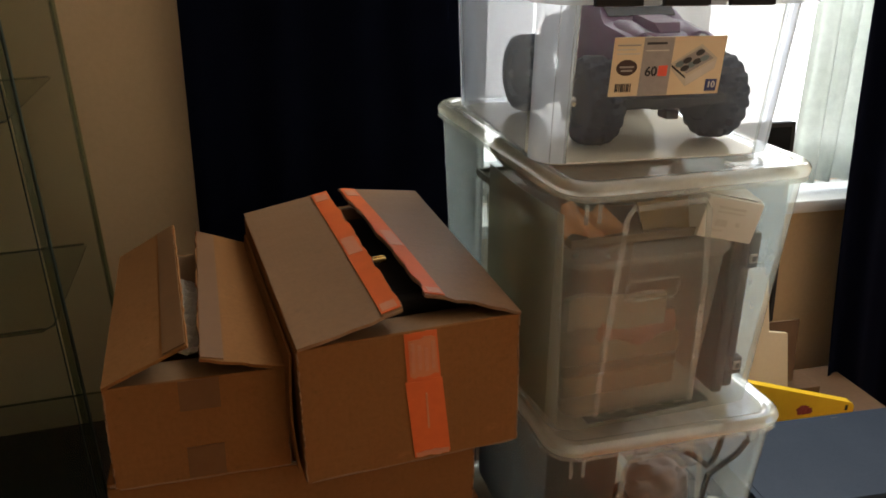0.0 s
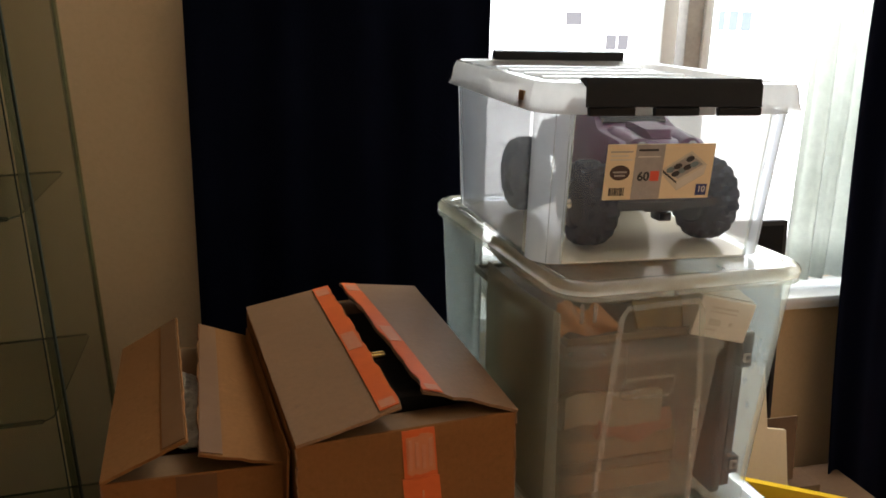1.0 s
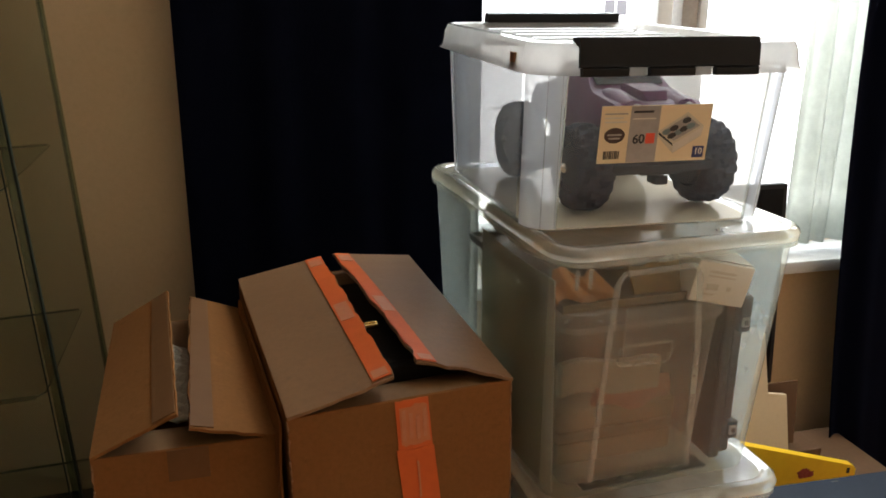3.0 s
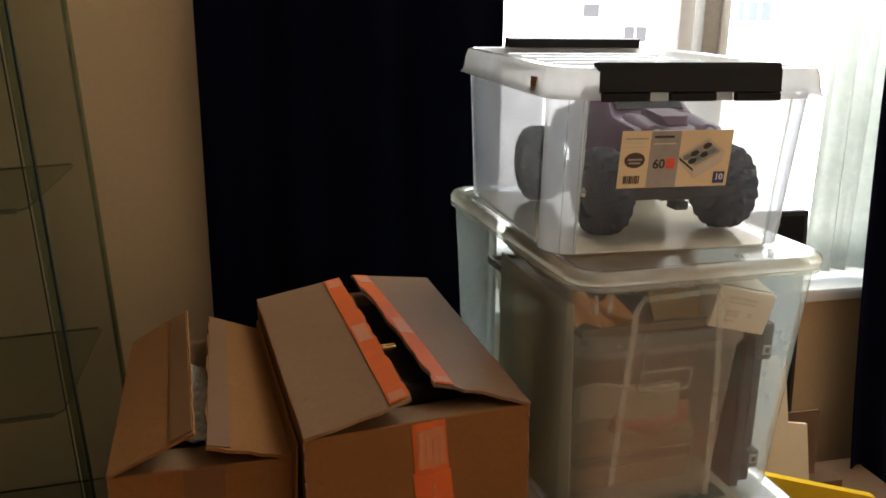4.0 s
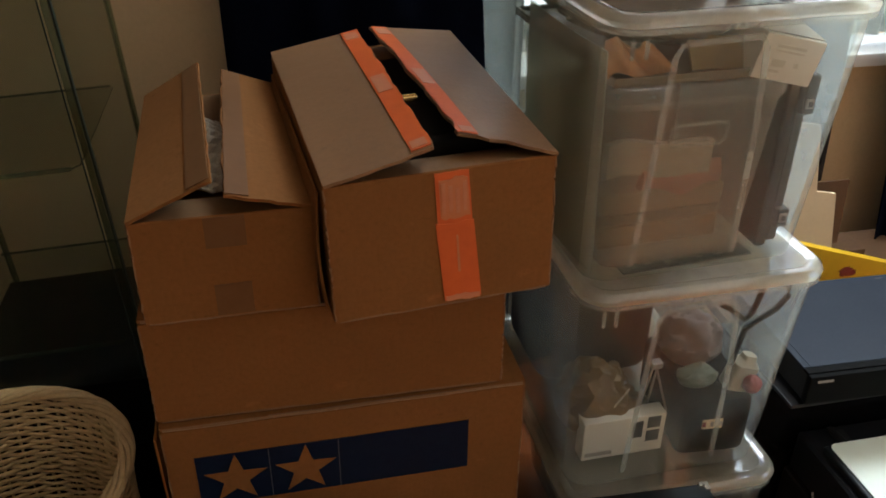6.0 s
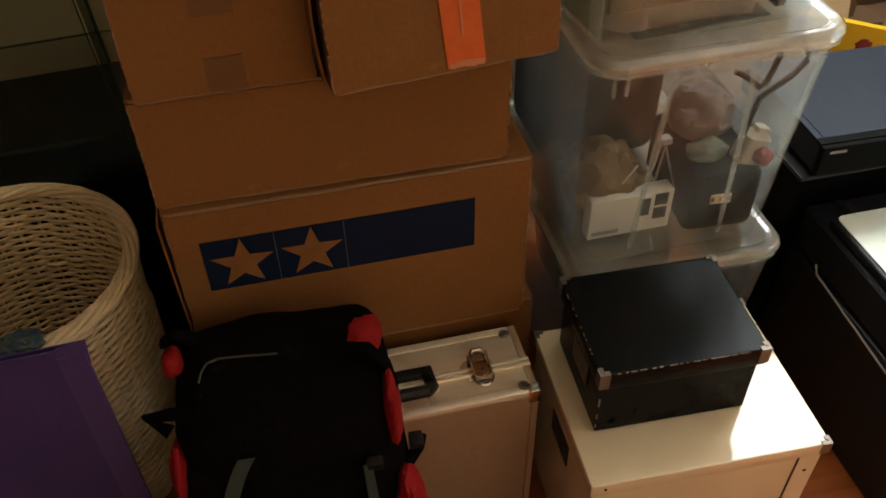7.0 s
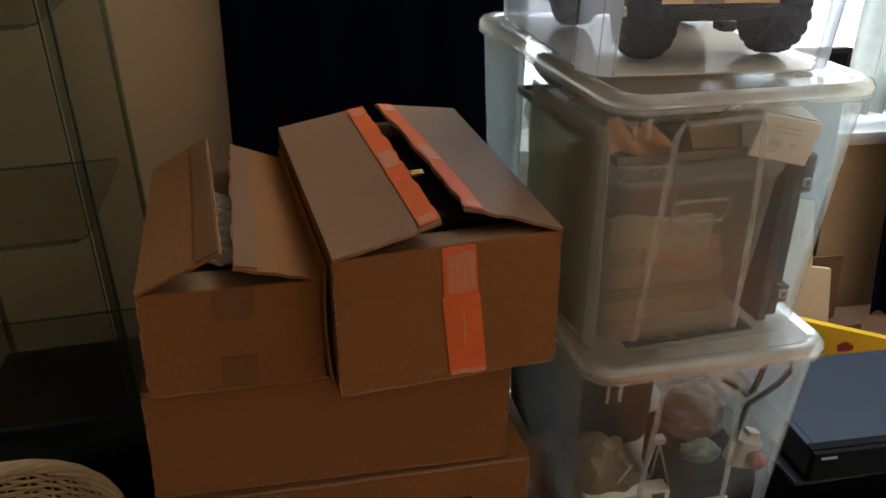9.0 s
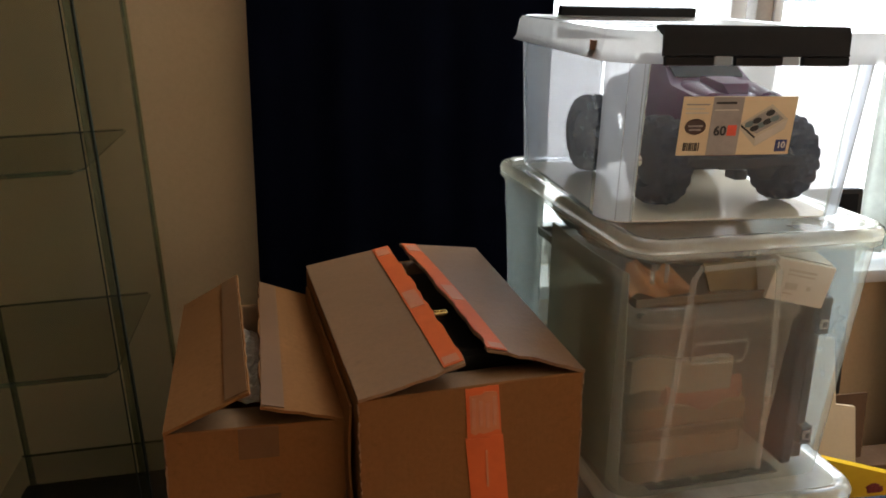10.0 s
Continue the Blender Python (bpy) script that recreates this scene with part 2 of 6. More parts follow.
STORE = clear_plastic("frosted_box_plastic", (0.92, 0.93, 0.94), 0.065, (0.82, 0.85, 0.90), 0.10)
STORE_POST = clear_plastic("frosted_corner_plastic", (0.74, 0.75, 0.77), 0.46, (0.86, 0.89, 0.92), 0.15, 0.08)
# low tint holds back the window glow at the back and right side
STORE_DIMMED = clear_plastic("frosted_dimmed_plastic", (0.62, 0.59, 0.55), 0.40, (0.90, 0.87, 0.82), 0.2, 0.15)
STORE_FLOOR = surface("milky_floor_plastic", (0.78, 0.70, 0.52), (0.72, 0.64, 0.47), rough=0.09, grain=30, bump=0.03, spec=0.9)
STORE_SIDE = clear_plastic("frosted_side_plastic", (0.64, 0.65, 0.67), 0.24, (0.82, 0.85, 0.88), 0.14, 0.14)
STORE_LID = clear_plastic("frosted_lid_plastic", (0.44, 0.44, 0.43), 0.50, (0.88, 0.87, 0.84), 0.2, 0.12)
LABEL = surface("label_paper", (0.72, 0.58, 0.36), (0.68, 0.54, 0.33), rough=0.5, grain=60, bump=0.03)
LABEL_GREY = surface("label_grey", (0.34, 0.31, 0.28), rough=0.5, grain=60, bump=0.03)
LABEL_CRATE = surface("label_crate_print", (0.56, 0.49, 0.36), (0.5, 0.44, 0.32), rough=0.5)
LABEL_TEAL = surface("label_teal_print", (0.16, 0.22, 0.22), rough=0.5)
LABEL_BROWN = surface("label_brown", (0.05, 0.022, 0.012), rough=0.5)
# serves print and the drawn-in dark of holes, gaps and lid shadow
INK_AND_SHADE = surface("ink_and_shade", (0.02, 0.018, 0.016), rough=0.5)
LABEL_RED = surface("label_red", (0.75, 0.09, 0.04), rough=0.5)
LABEL_BLUE = surface("label_blue", (0.03, 0.045, 0.16), rough=0.5)
LABEL_PALE = surface("label_pale_print", (0.62, 0.56, 0.46), (0.5, 0.45, 0.38), rough=0.5)
TEXT_PALE = surface("pale_lettering", (0.75, 0.72, 0.66), rough=0.5)
RUBBER = surface("tyre_rubber", (0.005, 0.007, 0.016), (0.010, 0.013, 0.024), rough=0.75, grain=90, bump=0.5, spec=0.2)
TRUCK_PURPLE = surface("purple_lexan", (0.085, 0.006, 0.046), (0.045, 0.005, 0.040), spec=0.2, rough=0.3, grain=40, bump=0.03)
TRUCK_GREY = surface("grey_nylon_part", (0.014, 0.014, 0.016), rough=0.6, spec=0.15)
SHEER = clear_plastic("sheer_curtain", (0.74, 0.75, 0.73), 0.82, (0.72, 0.74, 0.68), 0.9)
MILK_WHITE = surface("white_card", (0.74, 0.70, 0.62), (0.68, 0.64, 0.56), rough=0.6, grain=70)
DULL_WHITE = surface("dull_white_plastic", (0.38, 0.34, 0.27), (0.30, 0.27, 0.21), rough=0.5)
CREAM = surface("cream_foam", (0.70, 0.58, 0.40), (0.64, 0.52, 0.35), rough=0.85, grain=90)
ORANGE_STUFF = surface("orange_plastic", (0.46, 0.19, 0.05), (0.28, 0.13, 0.05), rough=0.5, grain=30)
BROWN_BAG = surface("brown_bag", (0.20, 0.115, 0.038), (0.07, 0.042, 0.02), rough=0.5, grain=30)
LEAF_DARK = surface("dark_leaflet", (0.035, 0.045, 0.035), (0.06, 0.055, 0.04), rough=0.5, grain=40)
LEAF_PRINT = surface("leaflet_print", (0.20, 0.19, 0.15), (0.12, 0.115, 0.09), rough=0.6, grain=60)
PALE_CARD = clear_plastic("pale_plastic_sheet", (0.76, 0.76, 0.68), 0.38, (0.74, 0.69, 0.55), 0.4, 0.1, 0.4)
DARK_KRAFT = surface("dark_brown_card", (0.13, 0.068, 0.030), (0.10, 0.05, 0.022), rough=0.75, grain=90)
YELLOW = surface("yellow_card", (0.80, 0.50, 0.02), (0.74, 0.44, 0.015), rough=0.4, grain=40)
RED = surface("red_print", (0.26, 0.035, 0.030), rough=0.45)
PINK = surface("pink_stuff", (0.42, 0.15, 0.10), (0.30, 0.10, 0.07), rough=0.6)
BROWN_DARK = surface("dark_brown_cloth", (0.045, 0.034, 0.024), (0.028, 0.022, 0.016), rough=0.9, grain=120)
PINK_GREY = surface("pink_grey_cloth", (0.17, 0.135, 0.125), (0.12, 0.10, 0.09), rough=0.85, grain=90)
GREENISH = surface("green_cloth", (0.13, 0.15, 0.11), (0.09, 0.105, 0.075), rough=0.8, grain=120)
GREEN_DULL = surface("dull_green_card", (0.27, 0.30, 0.22), (0.22, 0.245, 0.18), rough=0.8, grain=120)
DARK_GREY = surface("dark_grey_case", (0.022, 0.022, 0.024), (0.016, 0.016, 0.018), rough=0.5, grain=130, spec=0.25)
TAN_CARD = surface("tan_card", (0.27, 0.20, 0.12), (0.21, 0.155, 0.095), rough=0.7)
OLIVE_GREY = surface("olive_grey_plastic", (0.15, 0.115, 0.07), (0.10, 0.078, 0.05), rough=0.6)
OCHRE = surface("ochre_bag", (0.27, 0.17, 0.055), (0.17, 0.105, 0.04), rough=0.6, grain=40)
BROWN_THING = surface("brown_card", (0.30, 0.17, 0.08), rough=0.7)
BUBBLE = surface("bubble_wrap", (0.50, 0.44, 0.34), (0.40, 0.35, 0.27), rough=0.3, grain=120, bump=0.6, dist=0.004)
BLUE_CLOTH = surface("blue_print_cloth", (0.006, 0.024, 0.065), (0.12, 0.15, 0.04), rough=0.8, grain=60)
BRASS = surface("brass", (0.85, 0.62, 0.25), rough=0.2, metal=1.0)
# emission gives the house front and its panes their daylight brightness
STREET_GLOW = glow("street_glow", (1.0, 1.0, 0.99), 2.2, (0.98, 0.985, 1.0), 0.6)
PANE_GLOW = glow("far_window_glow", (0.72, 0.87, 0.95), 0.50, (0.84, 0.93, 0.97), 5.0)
PANE_GREY_GLOW = glow("far_window_grey_glow", (0.62, 0.60, 0.66), 0.42, (0.7, 0.68, 0.72), 2.0)


def glass_mat():
    m, n, l, p, out = mat_base("cabinet_glass")
    n.remove(p)
    clear, gl = n.new("ShaderNodeBsdfTransparent"), n.new("ShaderNodeBsdfGlossy")
    clear.inputs["Color"].default_value = (0.76, 0.80, 0.765, 1)
    gl.inputs["Roughness"].default_value = 0.03
    mx = n.new("ShaderNodeMixShader")
    l.new(gloss_share(n, l, None, 0.03, 0.4), mx.inputs[0])
    l.new(clear.outputs[0], mx.inputs[1])
    l.new(gl.outputs[0], mx.inputs[2])
    l.new(mx.outputs[0], out.inputs["Surface"])
    return m


GLASS = glass_mat()
GLASS_EDGE = surface("glass_edge", (0.012, 0.017, 0.012), (0.020, 0.028, 0.020), rough=0.4, grain=20, bump=0.02, spec=0.1)
NIGHT = surface("deep_black", (0.0030, 0.0032, 0.0030), (0.0045, 0.0045, 0.004), rough=0.7, grain=60, spec=0.05)
GLASS_BEVEL = clear_plastic("glass_bevel", (0.62, 0.70, 0.60), 0.08, (0.30, 0.36, 0.28), 0.08)


# ---- building helpers ----
def mesh_of(bm, name, smooth=False):
    bmesh.ops.recalc_face_normals(bm, faces=bm.faces)
    bm.normal_update()
    # sharp where faces meet at an angle, or where a broad flat face meets its narrow bevel
    for e in bm.edges:
        if len(e.link_faces) == 2:
            a, b = sorted(f.calc_area() for f in e.link_faces)
            turn = e.calc_face_angle(0.0)
            e.smooth = not (turn > radians(32) or (turn > radians(6) and b > 20 * a))
    me = bpy.data.meshes.new(name)
    for f in bm.faces:
        f.smooth = smooth or any(e.smooth for e in f.edges)
    bm.to_mesh(me)
    bm.free()
    return me


def part(name, bm, material, parent, label="", at=None):
    ob = new(name, mesh_of(bm, name))
    ob.data.materials.append(material)
    ob.parent = parent
    if at is not None:
        ob.matrix_basis = at
    return tagged(ob, label)


def thing(name, m, label, category, group=""):
    ob = new(name)
    ob.empty_display_size = 0.05
    ob.matrix_basis = m
    return tagged(ob, label, category, group)


def setting(name, bm, material, label, category):
    ob = new(name, mesh_of(bm, name))
    ob.data.materials.append(material)
    return tagged(ob, label, category, kind="structure")


def add_box(bm, x0, x1, y0, y1, z0, z1, bevel=0.0, seg=2):
    geo = bmesh.ops.create_cube(bm, size=1.0, matrix=Matrix.Translation(((x0 + x1) / 2, (y0 + y1) / 2, (z0 + z1) / 2)) @ Matrix.Diagonal((x1 - x0, y1 - y0, z1 - z0, 1)))
    if bevel:
        edges = {e for v in geo["verts"] for e in v.link_edges}
        bmesh.ops.bevel(bm, geom=list(edges), offset=bevel, segments=seg, profile=0.6, affect="EDGES")
    return bm


def box(x0, x1, y0, y1, z0, z1, bevel=0.0, seg=2):
    return add_box(bmesh.new(), x0, x1, y0, y1, z0, z1, bevel, seg)


def rounded(w, d, r, n=5):
    """Outline of a rounded rectangle about the origin."""
    pts = []
    for cx, cy, a0 in ((w / 2 - r, d / 2 - r, 0), (-w / 2 + r, d / 2 - r, 90), (-w / 2 + r, -d / 2 + r, 180), (w / 2 - r, -d / 2 + r, 270)):
        for i in range(n + 1):
            a = radians(a0 + 90 * i / n)
            pts.append((cx + r * math.cos(a), cy + r * math.sin(a)))
    return pts


def loft(bm, rings, cap_first=False, cap_last=False, closed=True):
    """Skin over rings of 3D points that have the same count."""
    rows = [[bm.verts.new(p) for p in ring] for ring in rings]
    k = len(rows[0])
    for a, b in zip(rows, rows[1:]):
        for i in range(k if closed else k - 1):
            j = (i + 1) % k
            bm.faces.new((a[i], a[j], b[j], b[i]))
    if cap_first:
        bm.faces.new(rows[0])
    if cap_last:
        bm.faces.new(rows[-1])
    return bm


def tube(bm, path, r, sides=6, closed=False, flat=1.0):
    """A round bar along a path of points."""
    path = [Vector(p) for p in path]
    k, rings = len(path), []
    for i, p in enumerate(path):
        a = path[(i - 1) % k] if closed or i else path[0]
        b = path[(i + 1) % k] if closed or i < k - 1 else path[-1]
        d = (b - a).normalized()
        u = d.cross(Vector((0, 0, 1)))
        u = u.normalized() if u.length > 1e-4 else Vector((1, 0, 0))
        v = u.cross(d).normalized()
        rings.append([p + r * (math.cos(t) * u + flat * math.sin(t) * v) for t in (2 * math.pi * s / sides for s in range(sides))])
    if closed:
        rings.append(rings[0])
    loft(bm, rings, not closed, not closed)
    if closed:
        bmesh.ops.remove_doubles(bm, verts=bm.verts, dist=1e-6)
    return bm


def sheet(bm, f, nu, nv, thick):
    """A sheet of some thickness; f(u, v) gives its middle, u and v from 0 to 1."""
    grid = [[Vector(f(i / nu, j / nv)) for j in range(nv + 1)] for i in range(nu + 1)]
    rows = []
    for i in range(nu + 1):
        row = []
        for j in range(nv + 1):
            du = grid[min(i + 1, nu)][j] - grid[max(i - 1, 0)][j]
            dv = grid[i][min(j + 1, nv)] - grid[i][max(j - 1, 0)]
            nn = du.cross(dv).normalized() * thick / 2
            row.append((bm.verts.new(grid[i][j] + nn), bm.verts.new(grid[i][j] - nn)))
        rows.append(row)
    for i in range(nu):
        for j in range(nv):
            a, b, c, d = rows[i][j], rows[i + 1][j], rows[i + 1][j + 1], rows[i][j + 1]
            bm.faces.new((a[0], b[0], c[0], d[0]))
            bm.faces.new((a[1], d[1], c[1], b[1]))
    for i in range(nu):
        for j in (0, nv):
            a, b = rows[i][j], rows[i + 1][j]
            bm.faces.new((a[0], a[1], b[1], b[0]))
    for j in range(nv):
        for i in (0, nu):
            a, b = rows[i][j], rows[i][j + 1]
            bm.faces.new((a[0], b[0], b[1], a[1]))
    return bm


def lettering(name, text, size, material, parent, m, label=""):
    cu = bpy.data.curves.new(name, "FONT")
    cu.body, cu.size, cu.extrude, cu.align_x, cu.align_y = text, size, 0.0003, "CENTER", "CENTER"
    cu.offset = 0.02 * size
    tmp = bpy.data.objects.new(name, cu)
    me = bpy.data.meshes.new_from_object(tmp)
    bpy.data.objects.remove(tmp)
    ob = new(name, me)
    me.materials.append(material)
    ob.parent, ob.matrix_basis = parent, m
    return tagged(ob, label)


def disc_z(r, z0, z1, n=12):
    return loft(bmesh.new(), [[(q * math.cos(a), q * math.sin(a), z) for a in (2 * math.pi * k / n for k in range(n))] for q, z in ((r, z0), (r, (z0 + z1) / 2), (r * 0.6, z1))], True, True)



def pane_quad(o, u, v):
    bm = bmesh.new()
    o, u, v = Vector(o), Vector(u), Vector(v)
    bm.faces.new([bm.verts.new(p) for p in (o, o + u, o + u + v, o + v)])
    return bm


# ---- the room ----
WALL_Y = 0.93
X0, X1, Y0, ROOF = -1.45, 2.3, -2.4, 2.95
WX0, WX1, WZ0, WZ1 = 0.12, 2.16, 0.82, 2.90   # the window's opening


def wall_north():
    bm = bmesh.new()
    y0, y1 = WALL_Y, WALL_Y + 0.28
    for x0, x1, z0, z1 in ((X0, WX0, 0, ROOF), (WX1, X1, 0, ROOF), (WX0, WX1, 0, WZ0 - 0.035), (WX0, WX1, WZ1, ROOF)):
        add_box(bm, x0, x1, y0, y1, z0, z1)
    return bm


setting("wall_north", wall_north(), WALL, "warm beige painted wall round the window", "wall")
# out of view; its dark colour keeps bounce off the cartons' left sides
setting("wall_west", box(X0 - 0.15, X0, Y0, WALL_Y, 0, ROOF), WALL_DARK, "unseen side wall, coloured dark brown to cut bounced light", "wall")
EY0, EY1, EZ0, EZ1 = -1.65, -0.45, 0.85, 2.15   # opening of the added east window


def wall_east():
    bm = bmesh.new()
    for y0, y1, z0, z1 in ((Y0, EY0, 0, ROOF), (EY1, WALL_Y, 0, ROOF), (EY0, EY1, 0, EZ0), (EY0, EY1, EZ1, ROOF)):
        add_box(bm, X1, X1 + 0.15, y0, y1, z0, z1)
    return bm


setting("wall_east", wall_east(), WALL_PALE, "plain beige painted side wall with an added window", "wall")
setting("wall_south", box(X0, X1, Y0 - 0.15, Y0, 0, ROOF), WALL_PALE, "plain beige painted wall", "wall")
setting("ceiling", box(X0, X1, Y0, WALL_Y, ROOF, ROOF + 0.12), CEIL, "plain white painted ceiling", "ceiling")
floor = setting("floor", box(X0, X1, Y0, WALL_Y, -0.12, -0.012), BROWN_THING, "glossy reddish-brown laminate plank floor", "floor")


def window():
    win = thing("window_1", pose(0, 0, 0), "white-framed casement window, washed out by bright daylight", "window")
    win["kind"] = "structure"
    y = 1.06
    fr = bmesh.new()
    for x0, x1, z0, z1 in ((WX0, WX0 + 0.06, WZ0, WZ1), (WX1 - 0.06, WX1, WZ0, WZ1), (WX0 + 0.06, WX1 - 0.06, WZ0, WZ0 + 0.05), (WX0 + 0.06, WX1 - 0.06, WZ1 - 0.06, WZ1)):
        add_box(fr, x0, x1, y, y + 0.09, z0, z1, 0.004)
    part("window_frame", fr, WHITE_PAINT, win)
    part("mullion", box(0.760, 0.804, y - 0.004, y + 0.09, WZ0 + 0.05, WZ1 - 0.06, 0.004), FRAME_SHADED, win, "mullion with its shade put into a brownish-grey colour")
    for a, b in ((WX0 + 0.065, 0.730), (0.806, WX1 - 0.065)):
        ca = bmesh.new()
        for x0, x1, z0, z1 in ((a, a + 0.024, WZ0 + 0.055, WZ1 - 0.065), (b - 0.042, b, WZ0 + 0.055, WZ1 - 0.065), (a + 0.024, b - 0.042, WZ0 + 0.055, WZ0 + 0.10), (a + 0.024, b - 0.042, WZ1 - 0.11, WZ1 - 0.065)):
            add_box(ca, x0, x1, y - 0.01, y + 0.05, z0, z1, 0.006)
        c = part("casement", ca, WHITE_PAINT, win)
        pane = part("pane", pane_quad((a + 0.02, y + 0.018, WZ0 + 0.09), (b - a - 0.055, 0, 0), (0, 0, WZ1 - WZ0 - 0.19)), PANE, c)
        pane.visible_shadow = False
    part("window_sill", box(WX0 - 0.03, WX1 + 0.03, 0.895, y, WZ0 - 0.034, WZ0, 0.005), WHITE_PAINT, win, "deep white sill, blown out by the sun")


# never in view; added so that sun on the floor fills the room
def unseen_window_east():
    win = thing("window_2_added", pose(0, 0, 0), "plain white-framed side window, unseen, added to let the sun in", "window")
    win["kind"] = "structure"
    fr = bmesh.new()
    xa, xb = X1 + 0.03, X1 + 0.10
    for y0, y1, z0, z1 in ((EY0, EY0 + 0.05, EZ0, EZ1), (EY1 - 0.05, EY1, EZ0, EZ1), (EY0 + 0.05, EY1 - 0.05, EZ0, EZ0 + 0.05), (EY0 + 0.05, EY1 - 0.05, EZ1 - 0.05, EZ1)):
        add_box(fr, xa, xb, y0, y1, z0, z1, 0.004)
    part("window_frame", fr, WHITE_PAINT, win)
    pane = part("pane", pane_quad((X1 + 0.065, EY0 + 0.045, EZ0 + 0.045), (0, EY1 - EY0 - 0.09, 0), (0, 0, EZ1 - EZ0 - 0.09)), PANE, win)
    pane.visible_shadow = False


PANE = clear_plastic("window_pane", (0.98, 0.99, 0.99), 0.0, rough=0.02)
window()
unseen_window_east()


def street():
    # glowing block: the facade's sunlight is its own emission
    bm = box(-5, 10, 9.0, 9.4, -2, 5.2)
    wall = setting("backdrop", bm, STREET_GLOW, "pale house front across the street, emitting its own daylight", "house")
    for x, z, w, h, mat in ((3.84, 1.48, 0.20, 0.15, PANE_GREY_GLOW), (4.35, 1.21, 0.13, 0.18, PANE_GREY_GLOW), (4.51, 1.21, 0.13, 0.18, PANE_GREY_GLOW), (5.85, 1.50, 0.08, 0.24, PANE_GLOW), (6.02, 1.50, 0.12, 0.24, PANE_GLOW), (6.205, 1.50, 0.135, 0.24, PANE_GLOW), (3.2, 1.9, 0.5, 0.2, PANE_GREY_GLOW)):
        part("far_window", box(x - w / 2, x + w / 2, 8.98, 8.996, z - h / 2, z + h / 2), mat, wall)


street()


def curtain(name, x0, x1, y, z0, z1, folds, depth, material, label, category, flare=0.0, thick=0.004, seed=1):
    rnd = random.Random(seed)
    ph = [rnd.uniform(0, 6.28) for _ in range(4)]

    def f(u, v):
        s = u * folds * 2 * math.pi
        sag = 0.25 + 0.75 * (1 - v)
        dx = 0.012 * math.sin(s * 0.5 + ph[0]) * sag + flare * (1 - v) * (1 - v)
        dy = depth * (math.sin(s + ph[1] + 0.5 * math.sin(0.37 * s + ph[2])) + 0.35 * math.sin(1.7 * s + ph[3] + v)) * (0.7 + 0.3 * sag)
        return (x0 + (x1 - x0) * u + dx, y + dy, z0 + (z1 - z0) * v)
    ob = new(name, mesh_of(sheet(bmesh.new(), f, folds * 14, 14, thick), name, True))
    ob.data.materials.append(material)
    return tagged(ob, label, category)


curtain("curtain", -0.466, 0.155, 0.82, 0.03, 1.655, 4, 0.006, NAVY, "heavy navy-black blackout curtain, drawn beside the window", "curtain", seed=3)
curtain("curtain", 1.088, 1.95, 0.80, 0.03, 1.655, 6, 0.013, NAVY, "heavy navy-black blackout curtain, drawn back from the window", "curtain", flare=0.12, seed=8)
curtain("sheer_curtain", 1.068, 1.62, 0.965, WZ0 + 0.03, 1.655, 9, 0.014, SHEER, "thin white sheer curtain glowing in the daylight", "curtain", thick=0.0015, seed=5)
rod = new("curtain_rod", mesh_of(tube(bmesh.new(), [(-0.6, 0.82, 1.670), (2.0, 0.82, 1.670)], 0.014, 10), "curtain_rod", True))
rod.data.materials.append(WHITE_PAINT)
tagged(rod, "plain white curtain rod over the window", "curtain rod")


